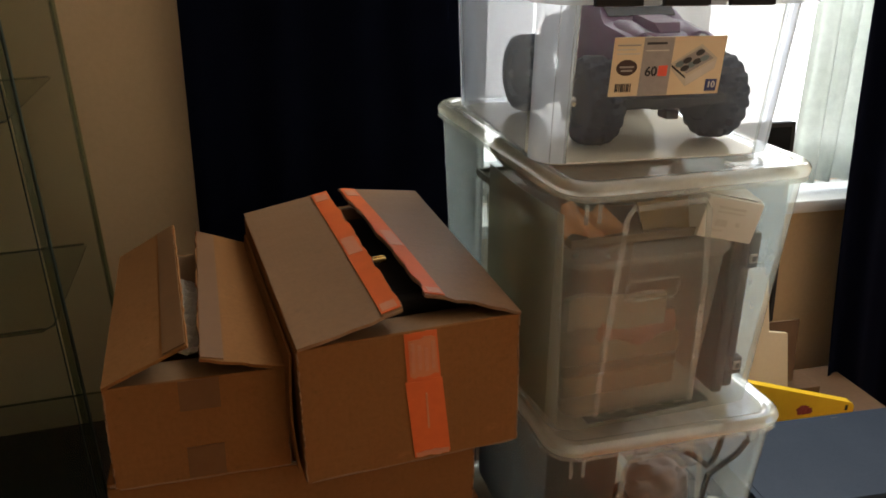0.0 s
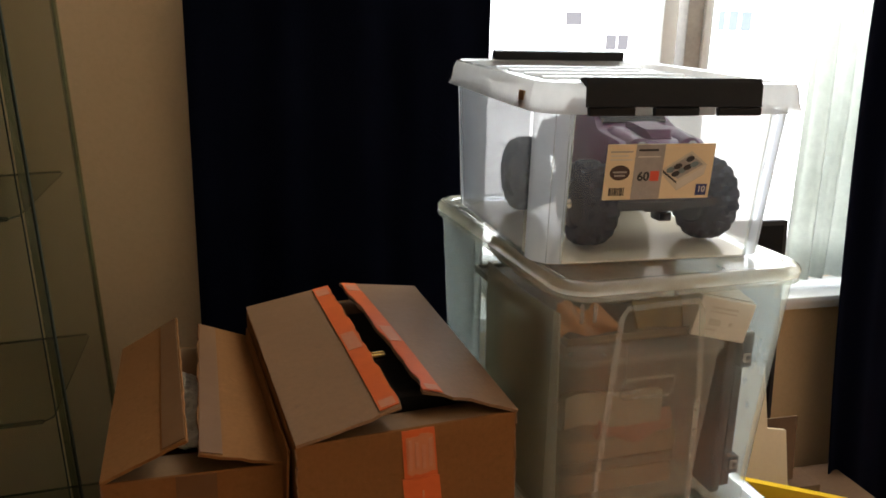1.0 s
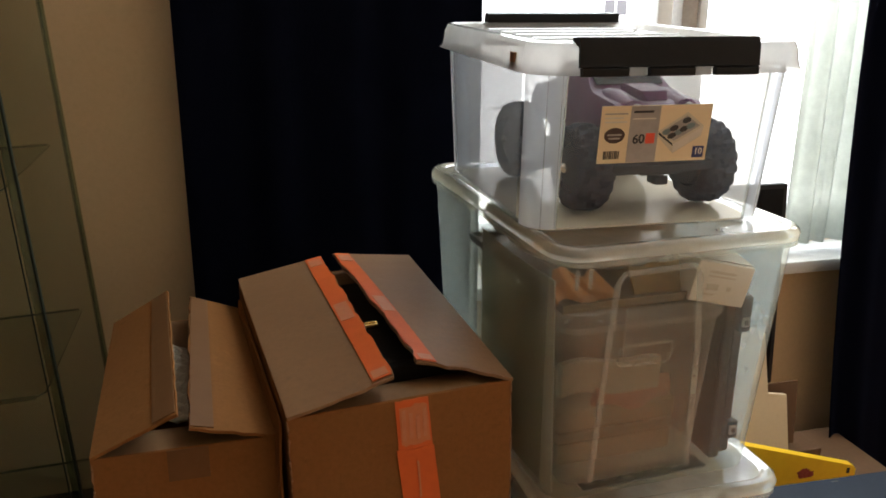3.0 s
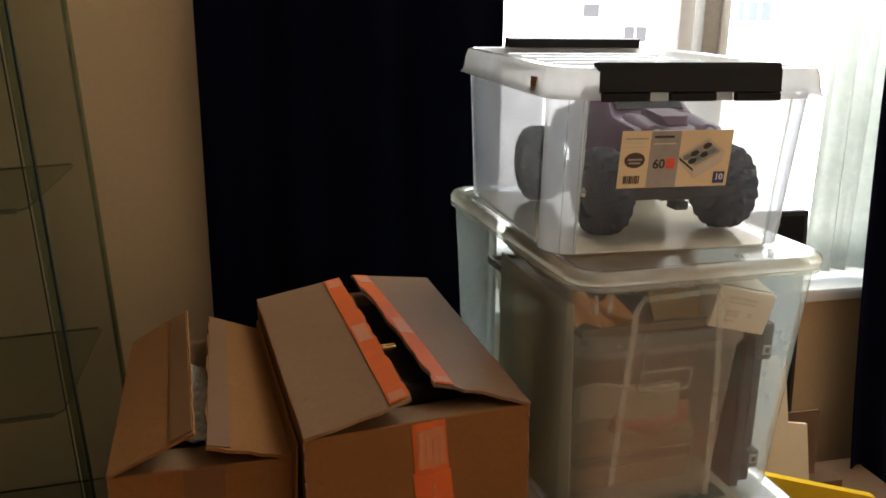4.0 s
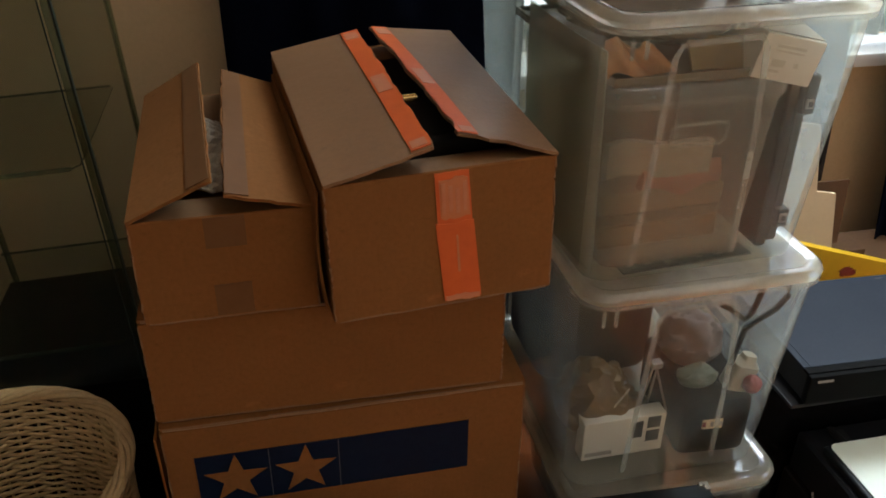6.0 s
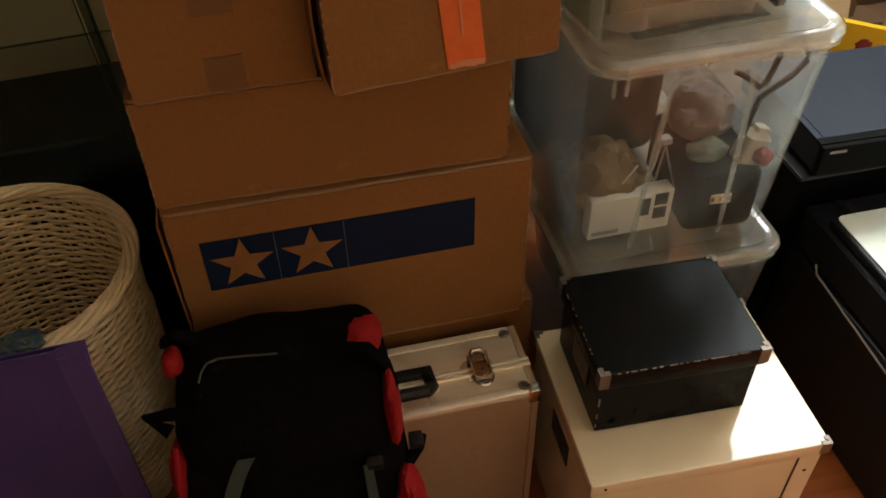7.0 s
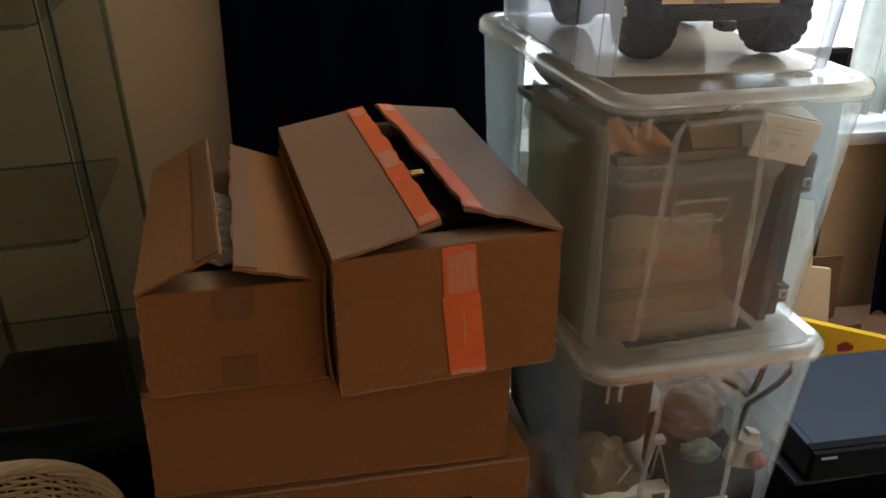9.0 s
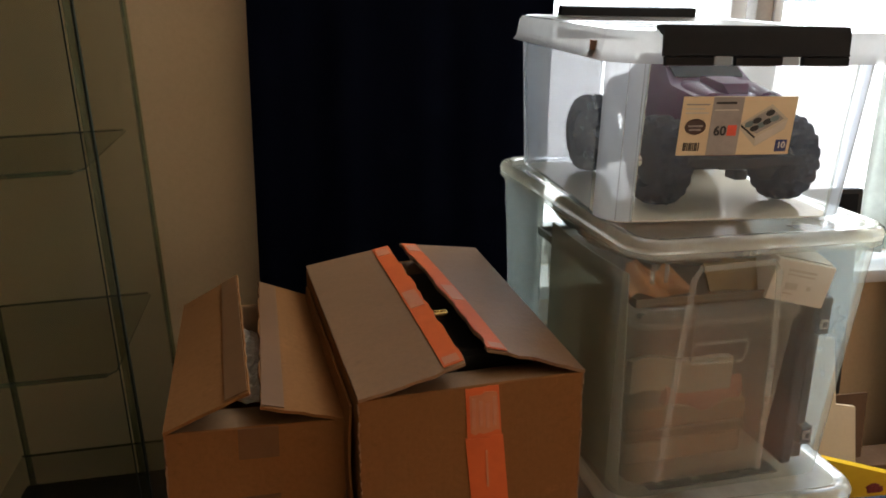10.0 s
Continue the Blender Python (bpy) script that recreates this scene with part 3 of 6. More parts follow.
# ---- the glass display cabinet ----
def cabinet():
    w, d, h, t, lean = 0.335, 0.400, 1.63, 0.005, 3.3
    # the whole case leans a little to the side, so the foot under one side stands proud of the floor
    c = thing("display_cabinet", pose(-0.598, 0.345, 0.020, 0, -lean, -1.5) @ pose(-w, 0, 0), "tall leaning glass display cabinet with empty glass shelves, dim greenish panes", "cabinet")
    # solid black fill gives the lower panes their darkness
    part("base", box(0, w, 0.004, d, 0.0, 0.49, 0.004), NIGHT, c, "black block standing in for the dim lower glass")
    for y in (0.03, d - 0.05):
        part("foot", box(w - 0.03, w - 0.008, y, y + 0.022, -0.019, 0.0, 0.002), BLACK_PL, c)
    part("top", box(0, w, 0, d, h - 0.06, h, 0.004), DARK_GREY, c)
    part("side_pane", pane_quad((w - t, 0.006, 0.49), (0, d - 0.012, 0), (0, 0, h - 0.55)), GLASS, c)
    part("side_pane", pane_quad((t, 0.006, 0.49), (0, d - 0.012, 0), (0, 0, h - 0.55)), GLASS, c)
    part("back_pane", pane_quad((t, d - t, 0.49), (w - 2 * t, 0, 0), (0, 0, h - 0.55)), GLASS, c)
    door = part("door", pane_quad((0.002, -t, 0.495), (w - 0.020, 0, 0), (0, 0, h - 0.56)), GLASS, c)
    part("door_edge", box(w - 0.0035, w, -t - 0.001, 0.003, 0.495, h - 0.065), GLASS_EDGE, door, "dark green edge of the glass door")
    part("pane_edge", box(w - 0.0135, w - 0.0045, -t, -t + 0.002, 0.495, h - 0.065), GLASS_BEVEL, door, "paler bevelled strip of the pane")
    part("pane_edge", box(w - 0.0185, w - 0.0165, -t - 0.0005, -t + 0.002, 0.495, h - 0.065), GLASS_EDGE, door)
    # the rear corners: two panes meet, their cut edges show as thin dim lines
    for x in (w - 0.001, 0.020):
        part("pane_edge", box(x - 0.009, x, d - 0.006, d + 0.001, 0.49, h - 0.06), GLASS_BEVEL, c)
        part("pane_edge", box(x - 0.0105, x - 0.0097, d - 0.006, d + 0.001, 0.49, h - 0.06), GLASS_BEVEL, c)
    for z in (0.567, 0.893, 1.216):
        s = bmesh.new()
        out = [(0.010, 0.010), (w - 0.040, 0.010), (w - 0.028, 0.022), (w - 0.028, d - 0.030), (w - 0.040, d - 0.018), (0.010, d - 0.018)]
        s.faces.new([s.verts.new((x, y, z)) for x, y in out])
        sh = part("shelf", s, GLASS, c, "clear glass shelf with clipped corners")
        part("shelf_edge", box(0.010, w - 0.040, 0.007, 0.010, z - 0.0035, z + 0.0035), GLASS_BEVEL, sh)
        part("shelf_edge", tube(bmesh.new(), [(w - 0.040, 0.0085, z), (w - 0.028, 0.021, z), (w - 0.0275, 0.06, z)], 0.0016, 6), GLASS_BEVEL, sh)
        part("shelf_edge", tube(bmesh.new(), [(w - 0.0275, 0.06, z), (w - 0.0275, d - 0.030, z)], 0.0010, 6), GLASS_BEVEL, sh)
        part("shelf_edge", box(0.010, w - 0.034, d - 0.020, d - 0.017, z - 0.002, z + 0.002), GLASS_BEVEL, sh)


cabinet()


# ---- cardboard cartons ----
def carton_panels(c, w, d, h, t=0.004):
    """The four walls and the bottom of a carton."""
    part("front_panel", box(0, w, 0, t, 0, h, 0.0012, 1), KRAFT, c)
    part("back_panel", box(0, w, d - t, d, 0, h, 0.0012, 1), KRAFT, c)
    part("side_panel", box(0, t, t, d - t, 0, h), KRAFT, c)
    part("side_panel", box(w - t, w, t, d - t, 0, h), KRAFT, c)
    part("bottom", box(t, w - t, t, d - t, 0, t), KRAFT, c)
    # rubbed corner edges
    rnd = random.Random(int(1000 * w))
    for p0, p1 in (((0.001, 0.001, 0.004), (0.001, 0.001, h - 0.004)), ((w - 0.001, 0.001, 0.004), (w - 0.001, 0.001, h - 0.004)), ((0.006, 0.001, 0.001), (w - 0.006, 0.001, 0.001))):
        pts = [tuple(a + (b - a) * k / 14 + rnd.uniform(-0.0007, 0.0007) for a, b in zip(p0, p1)) for k in range(15)]
        part("worn_edge", tube(bmesh.new(), pts, 0.0017, 6), KRAFT_WORN, c)


def flap_sheet(hinge_x, side, length, d, z, a_back, a_front, curl=0.0, trim=0.0, skew=0.0, jag=0.0, seed=0, nip=0.0, nip_back=0.0, splay=0.0, rise=0.0):
    """A top flap: hinged along y at hinge_x, side +1 opens to +x; angles in degrees above level, back and front."""
    rnd = random.Random(seed)
    wob = [rnd.uniform(-1, 1) * jag for _ in range(40)]

    def f(u, v):
        a = radians(a_front + (a_back - a_front) * v)
        q = u * (length + skew * (1 - v) + wob[int(v * 30)] * (u > 0.99))
        bend = curl * (1 - v) ** 2 * u * u
        y = trim + (d - 2 * trim) * v + nip * u * (1 - v) ** 3 - nip_back * u * v ** 3 + (wob[int(u * 10) + 28] * 1.4 if v < 0.01 else 0)
        return (hinge_x + splay * v + side * q * math.cos(a), y, z + rise * v + q * math.sin(a) + bend + 0.003 * math.sin(3.1 * v) * u)
    return f


def strip_on(f, u0, u1, v0, v1, lift, nu, nv, thick=0.0012):
    """A strip of tape that follows a flap."""
    def g(u, v):
        uu, vv = u0 + (u1 - u0) * u, v0 + (v1 - v0) * v
        p, pu, pv = Vector(f(uu, vv)), Vector(f(min(uu + 0.01, 0.98), vv)), Vector(f(uu, min(vv + 0.01, 0.99)))
        pu0, pv0 = Vector(f(min(uu + 0.01, 0.98) - 0.01, vv)), Vector(f(uu, min(vv + 0.01, 0.99) - 0.01))
        nn = (pu - pu0).cross(pv - pv0).normalized()
        if nn.z < 0:
            nn = -nn
        return p + nn * lift
    return sheet(bmesh.new(), g, nu, nv, thick)


def taped_carton():
    w, d, h = 0.283, 0.488, 0.187
    c = thing("cardboard_carton", pose(-0.335, -0.047, 0.853, 0, -1.6, 4.2), "open brown cardboard carton with orange printed parcel tape", "carton")
    carton_panels(c, w, d, h)
    fl = flap_sheet(0.001, 1, 0.143, d, h + 0.003, 9, 10, 0.004, -0.006, -0.010, 0.0018, 1, 0.006)
    fr = flap_sheet(w - 0.001, -1, 0.139, d, h + 0.003, 8, 13.5, -0.006, -0.004, -0.028, 0.0028, 2, 0.045, 0.0, 0.016, 0.006)
    left = part("flap", sheet(bmesh.new(), fl, 10, 30, 0.004), KRAFT_PALE, c)
    right = part("flap", sheet(bmesh.new(), fr, 10, 30, 0.004), KRAFT_PALE, c)
    part("end_flap", sheet(bmesh.new(), lambda u, v: (0.006 + (w - 0.012) * u, 0.004 + 0.13 * v, h - 0.004 - 0.05 * v * v), 6, 8, 0.004), KRAFT_IN, c)
    part("end_flap", sheet(bmesh.new(), lambda u, v: (0.006 + (w - 0.012) * u, d - 0.004 - 0.13 * v, h - 0.003 - 0.03 * v * v), 6, 8, 0.004), KRAFT_IN, c)
    for fn, fp, u0, u1 in ((fl, left, 0.80, 0.995), (fr, right, 0.80, 0.995)):
        tp = part("tape", strip_on(fn, u0, u1, 0.012, 0.992, 0.0034, 3, 30), TAPE_ORANGE, fp, "torn orange parcel tape")
        for v0, v1 in ((0.02, 0.06), (0.40, 0.53), (0.90, 0.97)):
            part("tape_print", strip_on(fn, u0 + 0.02, u1 - 0.03, v0, v1, 0.0042, 2, 4, 0.0006), TAPE_PRINT, tp)
    def front_tape(x0, x1, x2, x3, z0, z1, y, jag, seed):
        """A strip on the front panel, from x0..x1 at its foot to x2..x3 at its head, with torn ends."""
        r2 = random.Random(seed)
        head = [(x3 + (x2 - x3) * k / 7, z1 + r2.uniform(-jag, jag)) for k in range(8)]
        foot = [(x0 + (x1 - x0) * k / 7, z0 + r2.uniform(-jag, jag)) for k in range(8)]
        return loft(bmesh.new(), [[(x, yy, z) for x, z in foot + head] for yy in (y, y - 0.0008)], True, True)
    upper = part("tape", front_tape(0.134, 0.178, 0.130, 0.172, 0.098, h - 0.002, -0.0002, 0.001, 11), TAPE_ORANGE, c, "orange parcel tape down the front")
    lower = part("tape", front_tape(0.140, 0.188, 0.130, 0.178, 0.006, 0.118, -0.0012, 0.002, 12), TAPE_ORANGE, c, "second strip of orange tape")
    part("tape_print", front_tape(0.137, 0.174, 0.135, 0.170, 0.124, h - 0.010, -0.0010, 0.003, 13), TAPE_FADED, upper, "worn pale print")
    for k in range(4):
        x = 0.139 + 0.0088 * k
        part("print_bar", front_tape(x, x + 0.0042, x - 0.001, x + 0.0034, 0.130 + 0.003 * (k % 2), h - 0.016 - 0.004 * (k % 3), -0.0018, 0.001, 20 + k), TAPE_PRINT, upper)
    part("print_bar", front_tape(0.158, 0.1605, 0.1555, 0.158, 0.048, 0.100, -0.0022, 0.001, 31), TAPE_PRINT, lower)
    part("tape_end", front_tape(0.142, 0.186, 0.141, 0.186, 0.006, 0.014, -0.0022, 0.0015, 32), TAPE_PRINT, lower, "whitened torn end")
    part("tucked_edge", sheet(bmesh.new(), lambda u, v: (-0.004 - 0.005 * math.sin(3.1 * v), 0.02 + 0.43 * u, 0.004 + (h - 0.02) * v), 6, 6, 0.003), KRAFT, c)
    clip = thing("brass_clip", c.matrix_basis @ pose(0.149, 0.183, h + 0.018), "small brass clip in the gap between the flaps", "clip")
    bm = bmesh.new()
    add_box(bm, -0.010, 0.010, -0.006, -0.003, 0.0, 0.008, 0.0012)
    add_box(bm, -0.010, 0.010, 0.002, 0.005, 0.0, 0.008, 0.0012)
    part("jaw", bm, BRASS, clip)
    dark = thing("black_case", c.matrix_basis @ pose(0.02, 0.03, 0.006), "black padded case packed inside the carton", "case")
    part("shell", box(0, w - 0.04, 0.08, d - 0.06, 0, h - 0.012, 0.015, 3), BLACK_PL, dark)


taped_carton()


def plain_carton():
    w, d, h = 0.214, 0.415, 0.142
    c = thing("cardboard_carton", pose(-0.563, -0.002, 0.850, 0, 0, 1.5), "open brown cardboard carton with brown tape, flaps raised", "carton")
    carton_panels(c, w, d, h)
    fl = flap_sheet(0.001, 1, 0.098, d, h + 0.002, 29, 24, 0.0, -0.004, 0.012, 0.001, 3)
    fr = flap_sheet(w - 0.001, -1, 0.100, d, h + 0.002, 20, 13, 0.0, -0.004, 0.004, 0.0016, 4)
    left = part("flap", sheet(bmesh.new(), fl, 8, 30, 0.004), KRAFT, c)
    right = part("flap", sheet(bmesh.new(), fr, 8, 30, 0.004), KRAFT, c)
    part("tape", strip_on(fl, 0.72, 0.985, 0.01, 0.99, 0.0030, 3, 20), TAPE_BROWN, left, "brown parcel tape")
    part("tape", strip_on(fr, 0.72, 0.985, 0.01, 0.99, 0.0030, 3, 20), TAPE_BROWN, right, "brown parcel tape")
    part("end_flap", sheet(bmesh.new(), lambda u, v: (0.006 + (w - 0.012) * u, 0.004 + 0.09 * v, h - 0.004 - 0.02 * v * v), 6, 8, 0.004), KRAFT_IN, c)
    part("end_flap", sheet(bmesh.new(), lambda u, v: (0.006 + (w - 0.012) * u, d - 0.004 - 0.07 * v, h - 0.002 + 0.012 * v - 0.04 * v * v), 6, 8, 0.004), KRAFT_IN, c)
    part("tape", box(0.085, 0.133, -0.0014, 0.0, h - 0.042, h - 0.001), TAPE_BROWN, c)
    part("tape", box(0.088, 0.133, -0.0014, 0.0, 0.004, 0.048), TAPE_BROWN, c)
    wrap = thing("bubble_wrap", c.matrix_basis @ pose(0.1, 0.18, 0.012), "crumpled bubble wrap packed inside the carton", "packing")
    part("sheet", sheet(bmesh.new(), lambda u, v: (-0.085 + 0.17 * u, -0.075 + 0.22 * v, 0.120 + 0.010 * math.sin(9 * u + 5 * v) + 0.004 * math.sin(60 * v) * math.sin(50 * u)), 40, 60, 0.004), BUBBLE, wrap)


plain_carton()


def closed_carton(m, w, d, h, label, seed, ridge=True):
    c = thing("cardboard_carton", m, label, "carton")
    rnd = random.Random(seed)
    a, b = rnd.uniform(0, 6), rnd.uniform(0, 6)
    carton_panels(c, w, d, h - 0.004)

    def top(x0, x1):
        return lambda u, v: (x0 + (x1 - x0) * u, 0.001 + (d - 0.002) * v, h - 0.0005 + 0.0015 * math.sin(5 * u + a) * math.sin(4 * v + b))
    part("flap", sheet(bmesh.new(), top(0, w), 10, 5, 0.004), KRAFT, c)
    part("flap_edge", tube(bmesh.new(), [(0.004 + (w - 0.008) * k / 12, 0.0015 + 0.0008 * math.sin(k * 1.7 + a), h - 0.001) for k in range(13)], 0.0026, 6), KRAFT_PALE, c)
    return c


closed_carton(pose(-0.575, 0.012, 0.684, 0, 0, -0.6), 0.474, 0.40, 0.164, "plain shallow closed brown cardboard carton in the stack", 4)
star_box = closed_carton(pose(-0.573, 0.0, 0.372, 0, 0, 0.2), 0.507, 0.42, 0.308, "brown cardboard carton with a blue banner of two stars", 7)


def star(cx, cz, r, turn):
    bm = bmesh.new()
    ring = []
    for k in range(10):
        a, q = radians(90 + 36 * k + turn), r if k % 2 == 0 else r * 0.40
        ring.append((cx + q * math.cos(a), cz + q * math.sin(a)))
    loft(bm, [[(x, -0.0022, z) for x, z in ring], [(x, -0.0012, z) for x, z in ring]], True, True)
    return bm


def banner(c):
    x0, x1, z0, z1 = 0.038, 0.424, 0.163, 0.253
    b = part("banner", box(x0, x1, -0.0012, 0.0, z0, z1), INK_BLUE, c, "dark blue printed banner")
    for k in (0, 1):
        cx = x0 + 0.052 + 0.097 * k
        part("star", star(cx, (z0 + z1) / 2 - 0.002, 0.045, -2), KRAFT, b, "bare board star")
        part("print_line", box(x0 + 0.099 + 0.097 * k, x0 + 0.1002 + 0.097 * k, -0.002, -0.0013, z0 + 0.001, z1 - 0.001), INK_LINE, b)
    return b


banner(star_box)
part("side_seam", sheet(bmesh.new(), lambda u, v: (-0.004 - 0.004 * v, 0.004 + 0.3 * u, 0.01 + 0.28 * v), 4, 4, 0.003), KRAFT, star_box)
closed_carton(pose(-0.56, 0.022, 0.0, 0, 0, 0.5), 0.52, 0.40, 0.368, "plain closed brown cardboard carton at the bottom of the stack", 9)


# ---- clear storage boxes ----
def store_rings(w0, d0, w1, d1, r, h, steps=8):
    rings = []
    for k in range(steps + 1):
        s = k / steps
        rings.append([(x, y, 0.004 + (h - 0.004) * s) for x, y in rounded(w0 + (w1 - w0) * s, d0 + (d1 - d0) * s, r)])
    return rings


def clear_box(m, label, h=0.40, w=0.395, d=0.57, shift=0.0, skin=None, sides=None):
    """A tapering clear box with a lipped lid; origin under the middle of its floor."""
    c = thing("storage_box", m, label, "storage box", "clear storage boxes in the stack")
    w0, d0, w1, d1 = w - 0.050, d - 0.080, w - 0.020, d - 0.022
    bm = loft(bmesh.new(), [[(x, y, 0.0) for x, y in rounded(w0 - 0.014, d0 - 0.014, 0.03)]] + store_rings(w0, d0, w1, d1, 0.035, h - 0.02), True)
    part("body", bm, skin or SAMLA, c)
    # long sides: extra skins that paint in the bluish window haze
    for sx in (-1, 1):
        skin = [[(sx * ((w0 + (w1 - w0) * q) / 2 + 0.0012), y * (d0 + (d1 - d0) * q - 0.07), 0.004 + (h - 0.030) * q) for y in (-0.5, -0.25, 0, 0.25, 0.5)] for q in (0.02, 0.25, 0.5, 0.75, 0.98)]
        part("side_skin", loft(bmesh.new(), skin, closed=False), sides[sx > 0] if sides else SAMLA_SIDE, c)
    # rolled rim, corner ribs, the framed panel on the short sides
    rim = bmesh.new()
    prof = ((0.0, h - 0.022), (0.009, h - 0.022), (0.009, h - 0.025), (0.012, h - 0.025), (0.012, h - 0.016), (0.0, h - 0.018))
    loft(rim, [[(x, y, z) for x, y in rounded(w1 + 2 * o - 0.004, d1 + 2 * o - 0.004, 0.036 + o)] for o, z in prof])
    part("rim", rim, SAMLA_RIB, c)

    def front(u, s, sgn=-1):
        ww, dd = w0 + (w1 - w0) * s, d0 + (d1 - d0) * s
        return (ww * (u - 0.5), sgn * (dd / 2 + 0.0015), 0.004 + (h - 0.024) * s)
    xs = shift
    legs = [(-0.078 + xs, 0.06), (-0.076 + xs, 0.32), (-0.070 + xs, 0.90), (-0.062 + xs, 0.94), (0.046 + xs, 0.95), (0.056 + xs, 0.91), (0.070 + xs, 0.62), (0.084 + xs, 0.06)]
    for sgn in (-1, 1):
        rings = []
        for k, (x, q) in enumerate(legs):
            p0, p1 = legs[max(k - 1, 0)], legs[min(k + 1, len(legs) - 1)]
            dx, dz = p1[0] - p0[0], (p1[1] - p0[1]) * h
            ln = math.hypot(dx, dz)
            nx, nz = -dz / ln * 0.0042, dx / ln * 0.0042 / h
            ends = [front((x + e * nx) / (w0 + (w1 - w0) * q) + 0.5, q + e * nz, sgn) for e in (-1, 1)]
            rings.append([ends[0], ends[1], (ends[1][0], ends[1][1] + sgn * 0.0022, ends[1][2]), (ends[0][0], ends[0][1] + sgn * 0.0022, ends[0][2])])
        part("panel_rib", loft(bmesh.new(), rings, True, True), SAMLA_RIB, c)
    for u in (0.06, 0.112):
        part("clip_tab", tube(bmesh.new(), [front(u, 0.97), front(u, 0.90)], 0.0028, 6), SAMLA_RIB, c)
    part("clip_tab", tube(bmesh.new(), [front(0.88, 0.97), front(0.88, 0.93)], 0.0028, 6), SAMLA_RIB, c)
    lid = bmesh.new()
    lp = ((w - 0.002, h - 0.017, 0.045), (w, h - 0.010, 0.046), (w - 0.006, h - 0.003, 0.044), (w - 0.014, h, 0.042), (w - 0.030, h, 0.036), (w - 0.040, h - 0.0015, 0.034), (w - 0.046, h - 0.003, 0.032))
    loft(lid, [[(x, y, z) for x, y in rounded(a, a + d - w, r)] for a, z, r in lp], False, True)
    part("lid", lid, SAMLA_LID, c, "milky lid with a rolled edge")
    return c


box_low = clear_box(pose(0.222, 0.295, 0.0, 0, 0, 0.5), "clear plastic storage box with lid at the bottom of the stack", 0.392)
box_mid = clear_box(pose(0.212, 0.298, 0.393, 0, 0, 1.0), "clear plastic storage box with lid, packed with small parts", 0.410, shift=-0.006)
box_high = clear_box(pose(0.190, 0.300, 0.804, 0, 0, 3.5), "clear plastic storage box with lid, packed with cases", 0.396, shift=-0.034, skin=SAMLA_HAZY, sides=(SAMLA_SIDE_HAZY, SAMLA_SIDE_LIT))


tag = thing("lid_sticker", box_high.matrix_basis @ pose(-0.172, 0.035, 0.3965, 0, 0, -2), "small torn white sticker on the milky lid", "sticker")
part("paper", loft(bmesh.new(), [[(x, y, z) for x, y in ((-0.007, -0.022), (0.006, -0.024), (0.008, 0.020), (-0.002, 0.024), (-0.008, 0.016))] for z in (0.0, 0.0005)], True, True), MILK_WHITE, tag)


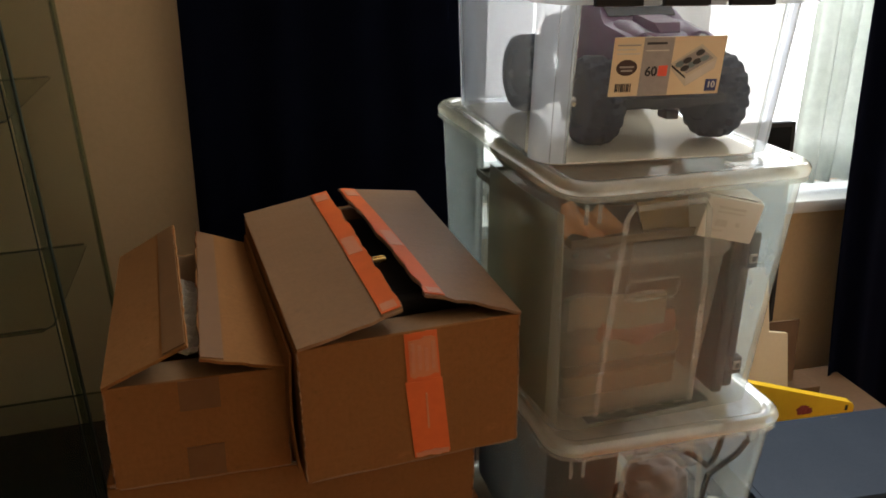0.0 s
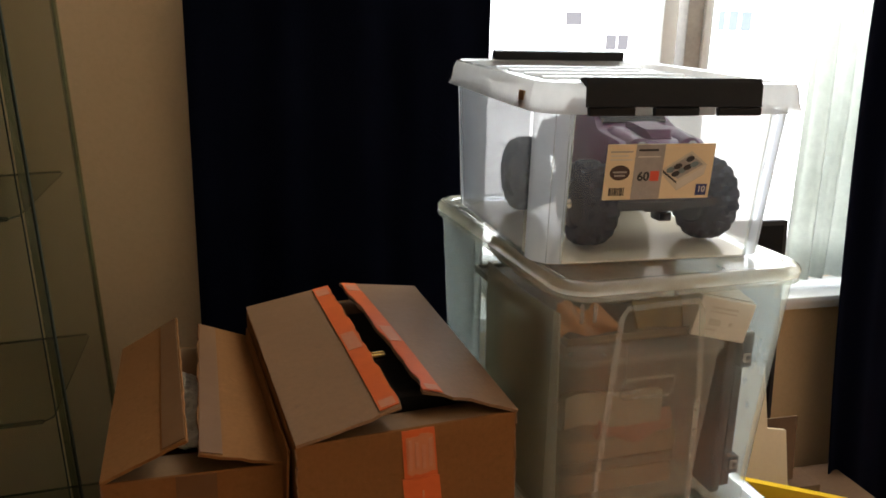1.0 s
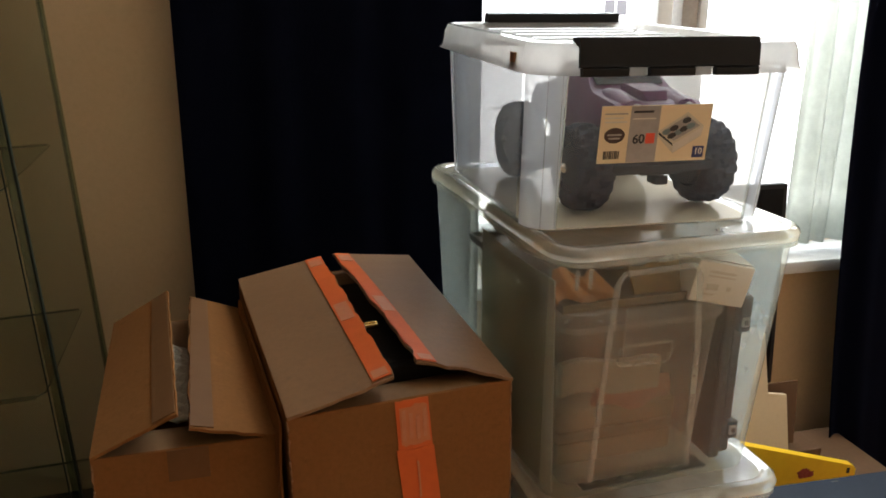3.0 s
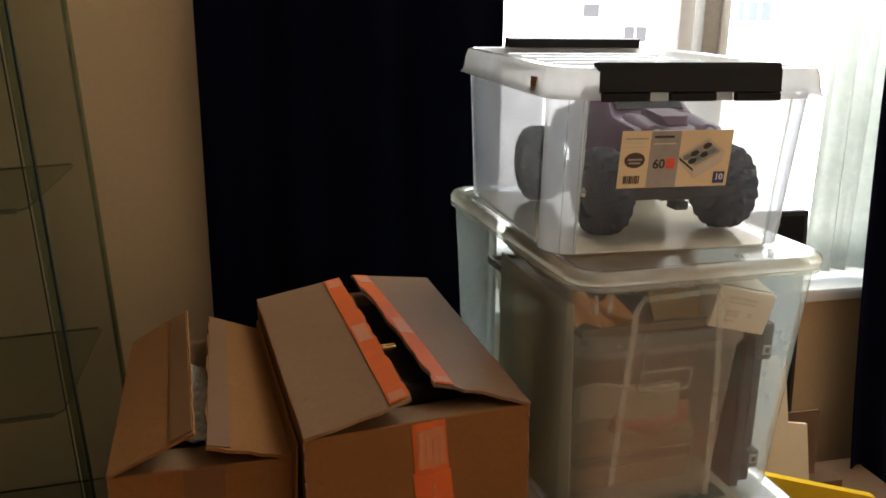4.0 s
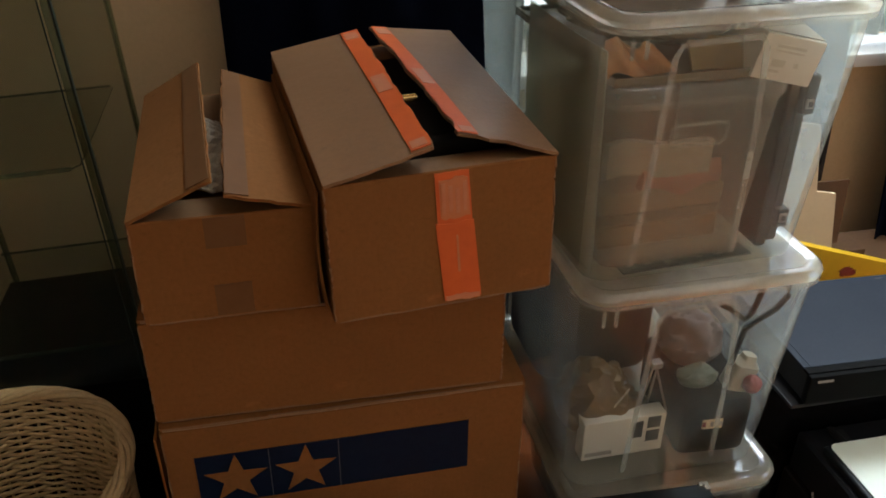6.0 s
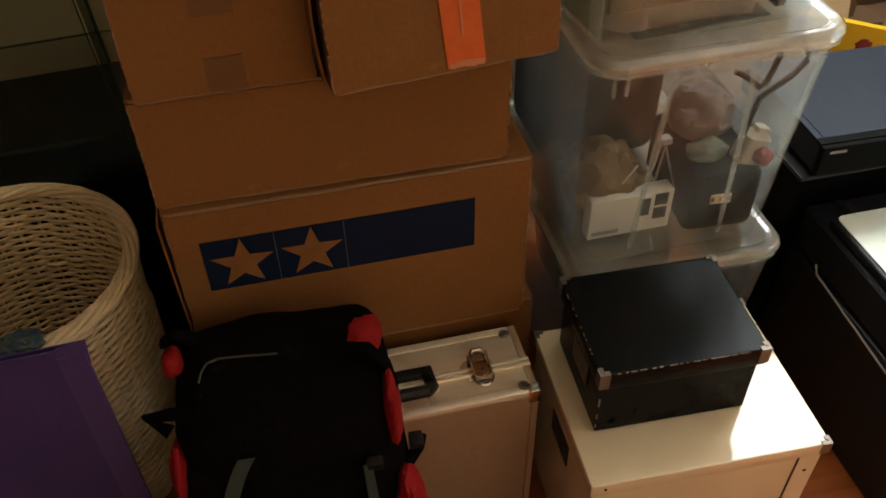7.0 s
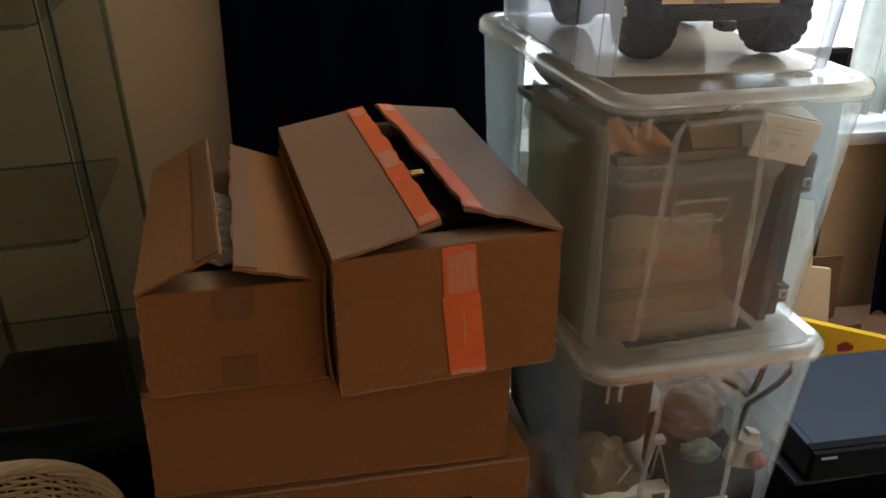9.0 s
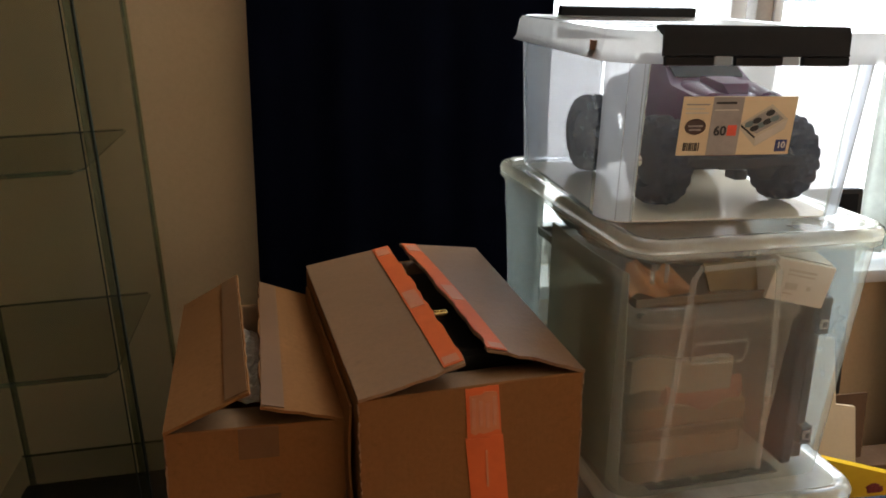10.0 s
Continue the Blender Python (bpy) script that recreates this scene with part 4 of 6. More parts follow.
def clip_box():
    w, d, h = 0.388, 0.512, 0.255
    m = pose(0.182, 0.296, 1.2, 0, 0, -1.2)
    c = thing("storage_box", m, "frosted storage box with black clip handles and a paper label", "storage box")
    w0, d0, w1, d1 = w - 0.034, d - 0.088, w - 0.022, d - 0.040
    part("body", loft(bmesh.new(), [[(x, y, 0.0) for x, y in rounded(w0 - 0.012, d0 - 0.012, 0.03)]] + store_rings(w0, d0, w1, d1, 0.036, h - 0.03), True), STORE, c)
    plate = rounded(w0 - 0.022, d0 - 0.022, 0.028)
    part("base_plate", loft(bmesh.new(), [[(x, y, z) for x, y in plate] for z in (0.0012, 0.0030)], True, True), STORE_FLOOR, c)
    # skins over the clear body put its haze and dimming into tint and milk
    back = [[(x * (w0 + (w1 - w0) * q - 0.075), (d0 + (d1 - d0) * q) / 2 + 0.0014, 0.004 + (h - 0.036) * q) for x in (-0.5, 0, 0.5)] for q in (0.02, 0.35, 0.7, 0.98)]
    part("back_skin", loft(bmesh.new(), back, closed=False), STORE_DIMMED, c, "hazy back panel, tinted to dim the window behind")
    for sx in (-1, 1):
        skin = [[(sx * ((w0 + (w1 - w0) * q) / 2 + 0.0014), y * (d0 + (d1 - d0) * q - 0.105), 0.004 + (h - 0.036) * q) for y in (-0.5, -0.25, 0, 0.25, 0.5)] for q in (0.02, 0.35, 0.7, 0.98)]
        part("side_skin", loft(bmesh.new(), skin, closed=False), STORE_SIDE if sx < 0 else STORE_DIMMED, c)
    for sx, sy in ((-1, -1), (1, -1), (1, 1), (-1, 1)):
        post, edge = [], []
        for k in range(7):
            q = 0.01 + 0.97 * k / 6
            ww, dd, zz = (w0 + (w1 - w0) * q) / 2 + 0.0016, (d0 + (d1 - d0) * q) / 2 + 0.0016, 0.004 + (h - 0.036) * q
            arc = [(ww - 0.036 + 0.036 * math.cos(t), dd - 0.036 + 0.036 * math.sin(t)) for t in (math.pi / 2 * j / 6 for j in range(7))]
            arc = [(ww, dd - 0.042)] + arc + [(ww - 0.038 - 0.004 * q, dd)]
            post.append([(sx * x, sy * y, zz) for x, y in arc])
            edge.append((sx * arc[-1][0], sy * arc[-1][1], zz))
        po = part("corner_post", loft(bmesh.new(), post, closed=False), STORE_POST, c, "milky rounded corner")
        part("post_edge", tube(bmesh.new(), edge, 0.0016, 5), SAMLA_RIB, po)
        for j in (5, 7):
            part("post_flute", tube(bmesh.new(), [ring[j] for ring in post], 0.0009, 5), SAMLA_RIB, po)
    lid = bmesh.new()
    lp = ((w + 0.012, h - 0.040, 0.052), (w + 0.004, h - 0.035, 0.05), (w, h - 0.026, 0.05), (w - 0.004, h - 0.012, 0.048), (w - 0.012, h - 0.002, 0.046), (w - 0.026, h, 0.042), (w - 0.036, h - 0.003, 0.038), (w - 0.044, h - 0.012, 0.036))
    loft(lid, [[(x, y, z) for x, y in rounded(a, a + d - w, r)] for a, z, r in lp], False, True)
    lo = part("lid", lid, STORE_LID, c, "frosted lid with a deep skirt")
    for k in range(5):
        y = -d / 2 + 0.10 + 0.075 * k
        part("lid_ridge", box(-w / 2 + 0.06, w / 2 - 0.06 - 0.04 * (k % 2), y, y + 0.012, h - 0.012, h - 0.006, 0.002), STORE_LID, lo)
    for sgn in (-1, 1):
        cl = bmesh.new()
        x0, x1 = -0.140, 0.106
        yy = sgn * d / 2
        prof = ((-0.016, h + 0.004), (0.003, h + 0.006), (0.009, h - 0.004), (0.010, h - 0.026), (0.012, h - 0.029), (0.006, h - 0.031), (0.004, h - 0.006), (-0.016, h - 0.001))
        if sgn > 0:
            x0, x1 = -0.106, 0.143
            prof = tuple((o, z + (0.010 if z > h - 0.01 and o > -0.02 and k not in (6, 7) else 0.0)) for k, (o, z) in enumerate(prof))
        loft(cl, [[(x, yy + sgn * o, z) for o, z in prof] for x in (x0, x0 + 0.004, x1 - 0.004, x1)], True, True)
        h_ob = part("clip_handle", cl, BROWN_BLACK, c, "dark brown snap handle")
        for k in range(3):
            a = x0 + 0.003 + 0.090 * k
            tip = bmesh.new()
            loft(tip, [[(x, yy + sgn * (0.010 + q), z) for q, z in ((0.0, h - 0.030), (0.004, h - 0.032), (0.004, h - 0.040), (-0.004, h - 0.042), (-0.006, h - 0.032))] for x in (a, a + 0.061)], True, True)
            part("hook", tip, BROWN_BLACK, h_ob)
        for k in range(2):
            a = x0 + 0.067 + 0.090 * k
            part("lid_tab", box(a, a + 0.022, yy + sgn * 0.006 - 0.003, yy + sgn * 0.006 + 0.003, h - 0.041, h - 0.030, 0.001), STORE_LID, h_ob)
    part("sticker", box(-w / 2 - 0.001, -w / 2 + 0.003, -d / 2 + 0.075, -d / 2 + 0.095, h - 0.040, h - 0.018), BROWN_THING, lo)
    return c, (w0, d0, w1, d1, h)


top_box, dims = clip_box()


def box_label(c):
    w0, d0, w1, d1, h = dims
    z0, z1 = 0.096, 0.173
    zm = (z0 + z1) / 2
    lean = math.degrees(math.atan2((d1 - d0) / 2, h - 0.03))
    y = -(d0 + (d1 - d0) * z0 / (h - 0.03)) / 2 - 0.0022
    m = pose(-0.091, y, z0, 90 + lean, 0, 0)
    lab = part("paper_label", box(-0.001, 0.157, 0, z1 - z0, 0, 0.0006), LABEL, c, "cream and grey printed paper label", m)
    part("grey_field", box(0.040, 0.082, 0.0005, z1 - z0 - 0.0005, 0.0007, 0.0011), LABEL_GREY, lab)
    oval = [(0.020 + 0.0145 * math.cos(a), 0.038 + 0.0105 * math.sin(a)) for a in (k * math.pi / 12 for k in range(24))]
    part("oval_mark", loft(bmesh.new(), [[(x, q, 0.0007) for x, q in oval], [(x, q, 0.0012) for x, q in oval]], True, True), LABEL_BROWN, lab)
    for k in range(2):
        part("mark_bar", box(0.0100 + 0.002 * k, 0.0300 - 0.002 * k, 0.0378 - 0.0048 * k, 0.0402 - 0.0048 * k, 0.0013, 0.0016), LABEL_GREY, lab)
    for k in range(9):
        part("barcode_bar", box(0.007 + 0.0026 * k, 0.0085 + 0.0026 * k + 0.0006 * (k % 3 == 0), 0.006, 0.017, 0.0007, 0.0010), INK_AND_SHADE, lab)
    for k in range(3):
        part("text_bar", box(0.004, 0.036 - 0.006 * (k % 2), 0.055 + 0.0055 * k, 0.0568 + 0.0055 * k, 0.0007, 0.0010), LABEL_PALE if k < 2 else LABEL_GREY, lab)
    part("text_bar", box(0.044, 0.072, 0.0675, 0.0705, 0.0012, 0.0015), INK_AND_SHADE, lab)
    part("text_bar", box(0.044, 0.076, 0.059, 0.0605, 0.0012, 0.0015), LABEL_PALE, lab)
    lettering("numeral", "60", 0.0175, INK_AND_SHADE, lab, pose(0.0545, 0.032, 0.0014), "black number 60")
    part("red_mark", box(0.0645, 0.0775, 0.026, 0.040, 0.0012, 0.0015), LABEL_RED, lab)
    part("blue_badge", box(0.136, 0.1525, 0.004, 0.020, 0.0007, 0.0011), LABEL_BLUE, lab)
    lettering("numeral", "10", 0.012, TEXT_PALE, lab, pose(0.1443, 0.0125, 0.0013), "pale number 10")
    # printed picture of an open crate with rolled cloths
    def flat(name, pts, z, mat, parent, label=""):
        return part(name, loft(bmesh.new(), [[(x, q, z) for x, q in pts], [(x, q, z + 0.0002) for x, q in pts]], True, True), mat, parent, label)
    pic = flat("printed_picture", [(0.082, 0.042), (0.122, 0.067), (0.1475, 0.048), (0.1455, 0.034), (0.107, 0.011), (0.083, 0.034)], 0.0007, LABEL_CRATE, lab, "printed picture of an open crate")
    flat("printed_side", [(0.1055, 0.0235), (0.147, 0.047), (0.1450, 0.035), (0.107, 0.0125)], 0.0010, LABEL_PALE, pic)
    flat("printed_inside", [(0.0875, 0.042), (0.1215, 0.0625), (0.1415, 0.048), (0.106, 0.0282)], 0.0010, LABEL_GREY, pic)
    flat("printed_edge", [(0.083, 0.041), (0.1050, 0.0245), (0.1052, 0.0215), (0.083, 0.0375)], 0.0010, INK_AND_SHADE, pic)
    for k, (x, q, mat) in enumerate(((0.094, 0.041, LABEL_TEAL), (0.102, 0.0355, INK_AND_SHADE), (0.104, 0.046, INK_AND_SHADE), (0.111, 0.040, LABEL_TEAL), (0.1185, 0.0445, INK_AND_SHADE), (0.128, 0.0485, LABEL_TEAL), (0.112, 0.052, LABEL_GREY), (0.121, 0.056, INK_AND_SHADE))):
        flat("printed_roll", [(x + 0.0058 * math.cos(a) + 0.002 * math.sin(a), q + 0.0042 * math.sin(a)) for a in (j * math.pi / 7 for j in range(14))], 0.0013 + 0.0003 * (k % 3), mat, pic)


box_label(top_box)


# ---- the model truck in the top box ----
def wheel_mesh(r, wd):
    """A knobbly tyre about the x axis, its blocks set in staggered rows."""
    bm = bmesh.new()
    n = 54
    rnd = random.Random(17)
    prof = ((-0.5, 0.60), (-0.52, 0.80), (-0.46, 0.92), (-0.36, 0.97), (-0.20, 1.0), (-0.04, 1.0), (0.04, 1.0), (0.20, 1.0), (0.36, 0.97), (0.46, 0.92), (0.52, 0.80), (0.5, 0.60))
    rings = []
    for k in range(n):
        a = 2 * math.pi * k / n
        ring = []
        for i, (u, q) in enumerate(prof):
            low = (k + (i // 2) * 1) % 3 == 0
            kn = (0.91 if low else 1.0 + rnd.uniform(-0.012, 0.02)) if q > 0.9 else 1.0
            ring.append((wd * u, r * q * kn * math.cos(a), r * q * kn * math.sin(a)))
        rings.append(ring)
    rings.append(rings[0])
    loft(bm, rings, closed=True)
    bmesh.ops.remove_doubles(bm, verts=bm.verts, dist=1e-6)
    return bm


def disc_x(r, x0, x1, n=20):
    return loft(bmesh.new(), [[(x, q * math.cos(a), q * math.sin(a)) for a in (2 * math.pi * k / n for k in range(n))] for x, q in ((x0, r), (x1, r), (x1 + 0.006, r * 0.35))], True, True)


def truck():
    t = thing("model_truck", top_box.matrix_basis @ pose(0.026, 0.010, 0.004, 0, 0, 4) @ Matrix.Scale(0.96, 4), "purple radio-controlled monster truck with fat black tyres", "toy truck")
    body = bmesh.new()
    # stations along the truck: place, half width, sill, top, share of the width that the top keeps
    secs = ((-0.176, 0.060, 0.086, 0.132, 0.90), (-0.168, 0.078, 0.076, 0.154, 0.90), (-0.150, 0.084, 0.070, 0.164, 0.86), (-0.085, 0.086, 0.070, 0.172, 0.84), (-0.072, 0.085, 0.070, 0.176, 0.82),
            (-0.030, 0.078, 0.080, 0.206, 0.76), (0.050, 0.076, 0.092, 0.208, 0.74), (0.080, 0.076, 0.104, 0.176, 0.80), (0.155, 0.070, 0.108, 0.158, 0.86), (0.165, 0.056, 0.112, 0.140, 0.86))
    rings = []
    for y, a, z0, z1, q in secs:
        m = z0 + 0.62 * (z1 - z0)
        rings.append([(-a * 0.94, y, z0), (a * 0.94, y, z0), (a, y, z0 + 0.3 * (z1 - z0)), (a * 0.99, y, m), (a * (q + 0.04), y, z1 - 0.006), (a * q, y, z1), (0, y, z1 + 0.003), (-a * q, y, z1), (-a * (q + 0.04), y, z1 - 0.006), (-a * 0.99, y, m), (-a, y, z0 + 0.3 * (z1 - z0))])
    loft(body, rings, True, True)
    b = part("body_shell", body, TRUCK_PURPLE, t, "dark purple painted shell")
    part("windscreen", sheet(bmesh.new(), lambda u, v: (-0.058 + 0.116 * u, -0.068 + 0.034 * v, 0.182 + 0.024 * v), 2, 2, 0.002), GLOSS_BLACK, b)
    scoop = bmesh.new()
    loft(scoop, [[(x * w, y, z) for x, z in ((-1, 0.160), (-0.9, top), (0.9, top), (1, 0.160))] for y, w, top in ((-0.150, 0.018, 0.168), (-0.140, 0.024, 0.180), (-0.095, 0.026, 0.186), (-0.075, 0.022, 0.184))], True, True)
    part("hood_scoop", scoop, TRUCK_PURPLE, b)
    for x in (-0.044, 0.044):
        part("fender", loft(bmesh.new(), [[(x + w * math.cos(k * math.pi / 8), y, 0.150 + (h - 0.150) * math.sin(k * math.pi / 8)) for k in range(9)] for y, w, h in ((-0.170, 0.012, 0.156), (-0.160, 0.022, 0.170), (-0.110, 0.026, 0.180), (-0.078, 0.022, 0.178))], True, True), TRUCK_PURPLE, b)
        part("headlight", disc_z(0.008, 0.0, 0.005, 14), LABEL_GREY, b, "pale round headlight", pose(x, -0.168, 0.158, 78, 0, 0))
    part("grille", box(-0.050, 0.050, -0.180, -0.172, 0.098, 0.122, 0.003), GLOSS_BLACK, b)
    part("chassis", box(-0.030, 0.030, -0.150, 0.160, 0.060, 0.112, 0.008), TRUCK_GREY, t)
    bumper = bmesh.new()
    sec = ((0.0, 0.066), (-0.010, 0.068), (-0.010, 0.080), (0.0, 0.083))
    loft(bumper, [[(x, -0.176 - 0.012 * (1 - (x / 0.085) ** 2) + o, z) for o, z in sec] for x in (-0.085, -0.055, -0.02, 0.02, 0.055, 0.085)], True, True)
    part("bumper", bumper, BLACK_PL, t)
    part("skid_plate", box(-0.034, 0.034, -0.178, -0.10, 0.060, 0.067, 0.003), BLACK_PL, t)
    part("tow_hook", box(-0.008, 0.014, -0.178, -0.150, 0.044, 0.058, 0.004), BLACK_PL, t)
    bar = [[(x, y, z) for x, z in ((-0.140, top - 0.026), (-0.078, top - 0.020), (-0.078, top), (-0.136, top), (-0.142, top - 0.006))] for y, top in ((-0.030, 0.070), (-0.022, 0.083), (0.040, 0.086), (0.054, 0.080))]
    part("nerf_bar", loft(bmesh.new(), bar, True, True), DARK_GREY, t, "dark grey side step")
    for y in (-0.125, 0.120):
        part("axle", tube(bmesh.new(), [(-0.09, y, 0.060), (0.09, y, 0.060)], 0.010, 8), TRUCK_GREY, t)
        for x in (-0.104, 0.104):
            w = part("wheel", wheel_mesh(0.066, 0.052), RUBBER, t, "chunky black tyre", pose(x, y, 0.067))
            rim = part("rim", disc_x(0.036, -0.030, 0.018), TRUCK_GREY, w)
            rim.scale.x = 1 if x > 0 else -1
            nut = part("hub_nut", disc_x(0.008, 0.020, 0.030, 8), STEEL, w)
            nut.scale.x = 1 if x > 0 else -1
        for x in (-0.036, 0.036):
            sp = [(x + 0.010 * math.cos(k * 0.9), y + 0.010 * math.sin(k * 0.9), 0.062 + 0.0012 * k) for k in range(50)]
            part("shock_spring", tube(bmesh.new(), sp, 0.0016, 5), STEEL_DARK, t)


truck()


# ---- what is packed in the high clear box ----
def local(c, x, y, z, rx=0, ry=0, rz=0):
    return c.matrix_basis @ pose(x, y, z, rx, ry, rz)


def pack_high():
    c = box_high
    b = thing("small_storage_box", local(c, -0.030, -0.062, 0.006), "small clear lidded box holding folded papers and cloth", "storage box")
    w, d, h = 0.262, 0.36, 0.280
    part("body", loft(bmesh.new(), store_rings(w - 0.04, d - 0.04, w - 0.01, d - 0.01, 0.02, h - 0.02), True), INNER, b)
    lid = loft(bmesh.new(), [[(x, y, z) for x, y in rounded(w + o, d + o, 0.03)] for o, z in ((0.0, h - 0.028), (0.006, h - 0.020), (0.002, h - 0.004), (-0.006, h), (-0.02, h - 0.002))], False, True)
    part("lid", lid, SAMLA_RIB, b)
    part("handle", tube(bmesh.new(), [(-0.046, -d / 2 + 0.002, h - 0.078), (-0.045, -d / 2 - 0.002, h - 0.058), (-0.040, -d / 2 - 0.003, h - 0.052), (0.036, -d / 2 - 0.003, h - 0.052), (0.041, -d / 2 - 0.002, h - 0.058), (0.040, -d / 2 + 0.002, h - 0.080), (0.034, -d / 2 + 0.003, h - 0.086), (-0.040, -d / 2 + 0.003, h - 0.084)], 0.0022, 6, True), SAMLA_RIB, b)
    p = thing("folded_papers", local(c, -0.10, -0.10, 0.02), "stack of folded white papers", "papers")
    part("sheaf", sheet(bmesh.new(), lambda u, v: (-0.030 + 0.165 * u, -0.072 + 0.006 * math.sin(6 * u), 0.110 + 0.052 * v - 0.006 * u * u + 0.003 * math.sin(9 * u)), 12, 4, 0.012), DULL_WHITE, p)
    q = thing("red_cloth", local(c, -0.04, -0.10, 0.055), "dull red cloth folded on the tan cloth", "cloth")
    part("fold", sheet(bmesh.new(), lambda u, v: (-0.030 + 0.130 * u, -0.066 - 0.008 * math.sin(math.pi * v) + 0.004 * math.sin(9 * u), 0.044 + 0.034 * v + 0.006 * math.sin(7 * u + 1)), 14, 6, 0.012), PINK, q)
    e = thing("brown_folder", local(c, -0.03, 0.0, 0.012), "brown card folder standing on edge", "folder")
    part("cover", box(-0.098, 0.104, -0.012, 0.012, 0.0, 0.225, 0.004), DARK_KRAFT, e)
    low = thing("folded_cloth", local(c, -0.03, -0.06, 0.012), "folded pale tan cloth in the small box", "cloth")
    part("fold", box(-0.098, 0.100, -0.114, 0.04, 0.0, 0.036, 0.006, 3), TAN_CARD, low)
    mid = thing("green_cloth", local(c, -0.03, -0.06, 0.049), "flat dark green folded cloth in the small box", "cloth")
    part("fold", box(-0.099, 0.101, -0.115, 0.04, 0.0, 0.018, 0.006, 3), OLIVE_GREY, mid)
    fc = thing("folded_cloth", local(c, -0.03, -0.06, 0.068), "folded tan cloth in the small box", "cloth")
    part("fold", box(-0.100, 0.102, -0.116, 0.04, 0.0, 0.036, 0.008, 3), TAN_CARD, fc)
    g = thing("shallow_tray", local(c, -0.03, -0.03, 0.287), "olive-grey shallow tray of odds and ends", "tray")
    bm = box(-0.13, 0.10, -0.20, 0.17, 0.0, 0.006, 0.002)
    for x0, x1, y0, y1 in ((-0.13, -0.126, -0.20, 0.17), (0.096, 0.10, -0.20, 0.17), (-0.126, 0.096, -0.20, -0.196), (-0.126, 0.096, 0.166, 0.17)):
        add_box(bm, x0, x1, y0, y1, 0.006, 0.013)
    part("tray", bm, OLIVE_GREY, g)
    o = thing("orange_bag", local(c, -0.128, -0.196, 0.294), "crumpled bright orange plastic bag", "bag")
    part("bag", sheet(bmesh.new(), lambda u, v: (-0.034 + 0.070 * u + 0.022 * (1 - v) * u, -0.020 + 0.026 * v + 0.007 * math.sin(11 * u + 4 * v), 0.003 + 0.044 * v * (1 - 0.35 * u) + 0.005 * math.sin(8 * u)), 16, 8, 0.004), ORANGE_STUFF, o)
    o2 = thing("ochre_card", local(c, -0.035, -0.205, 0.2935, 0, 0, -2), "creased ochre card leaning in the tray", "card")
    part("card", sheet(bmesh.new(), lambda u, v: (0.110 * u, 0.030 * v + 0.004 * math.sin(7 * u), 0.042 * v - 0.006 * v * math.sin(3 * u)), 10, 4, 0.003), OCHRE, o2)
    k = thing("dark_bag", local(c, -0.02, -0.02, 0.294), "olive-grey cloth bag filling the top of the box", "bag")
    part("bag", blob(0.12, 0.15, 0.048, 9, 0.2), OLIVE_GREY, k)
    s = thing("tool_case", local(c, 0.121, -0.062, 0.006, 0, 0, -2), "black plastic tool case with latches, standing on end", "tool case")
    part("shell", box(0.0, 0.018, -0.155, 0.16, 0.0, 0.300, 0.006, 3), BLACK_PL, s)
    part("shell", box(0.020, 0.038, -0.150, 0.16, 0.006, 0.296, 0.006, 3), BLACK_PL, s)
    part("hinge_seam", box(0.0176, 0.0204, -0.148, 0.155, 0.008, 0.292), INK_AND_SHADE, s)
    for z, zz in ((0.035, 0.030), (0.215, 0.058)):
        lt = part("latch", box(0.022, 0.042, -0.162, -0.120, z, z + zz, 0.004, 3), DARK_GREY, s, "square grey-black latch")
        part("latch_catch", box(0.025, 0.037, -0.165, -0.160, z + 0.010, z + 0.024, 0.001), LABEL_GREY, lt)
        part("latch_hole", box(0.028, 0.034, -0.1665, -0.163, z + 0.013, z + 0.021), INK_AND_SHADE, lt)
    sc = thing("plastic_sheet", local(c, -0.160, -0.225, 0.006, 0, -2, 0), "pale milky plastic sheet standing inside the box wall", "sheet")
    part("sheet", sheet(bmesh.new(), lambda u, v: (-0.006 * math.sin(math.pi * u), 0.27 * u + 0.02 * (1 - v) * u, 0.330 * v), 8, 2, 0.002), PALE_CARD, sc)
    lf = thing("printed_leaflet", local(c, -0.115, -0.238, 0.0055, 0, 0, 1.5), "folded dark leaflet with pale print, lying on the box floor", "leaflet")
    lb = part("sheet", box(0.0, 0.215, 0.0, 0.034, 0.0, 0.0022, 0.0008), LEAF_DARK, lf)
    r3 = random.Random(9)
    for kk in range(7):
        x = 0.014 + 0.028 * kk + r3.uniform(0.0, 0.008)
        part("print_bar", box(x, x + r3.uniform(0.006, 0.016), r3.uniform(0.008, 0.014), r3.uniform(0.017, 0.024), 0.0023, 0.0028), LEAF_PRINT if kk % 3 else GREENISH, lb)
    w2 = thing("white_parts_box", local(c, 0.082, -0.187, 0.284, 3, 12, -8), "small white cardboard parts box with printed label", "box")
    wb = part("body", box(-0.042, 0.046, -0.055, 0.06, 0.0, 0.062, 0.002), MILK_WHITE, w2)
    for x0, x1, z0, z1 in ((-0.022, 0.020, 0.046, 0.050), (-0.022, 0.020, 0.040, 0.043), (-0.020, -0.002, 0.020, 0.030), (0.012, 0.018, 0.022, 0.029), (-0.022, -0.006, 0.012, 0.015)):
        part("print_bar", box(x0, x1, -0.0562, -0.0552, z0, z1), LABEL_PALE, wb)
    part("flap", sheet(bmesh.new(), lambda u, v: (-0.040 + (0.084 - 0.03 * v) * u, -0.050 + 0.050 * v, 0.0635 + 0.014 * v), 2, 2, 0.0015), DULL_WHITE, w2)


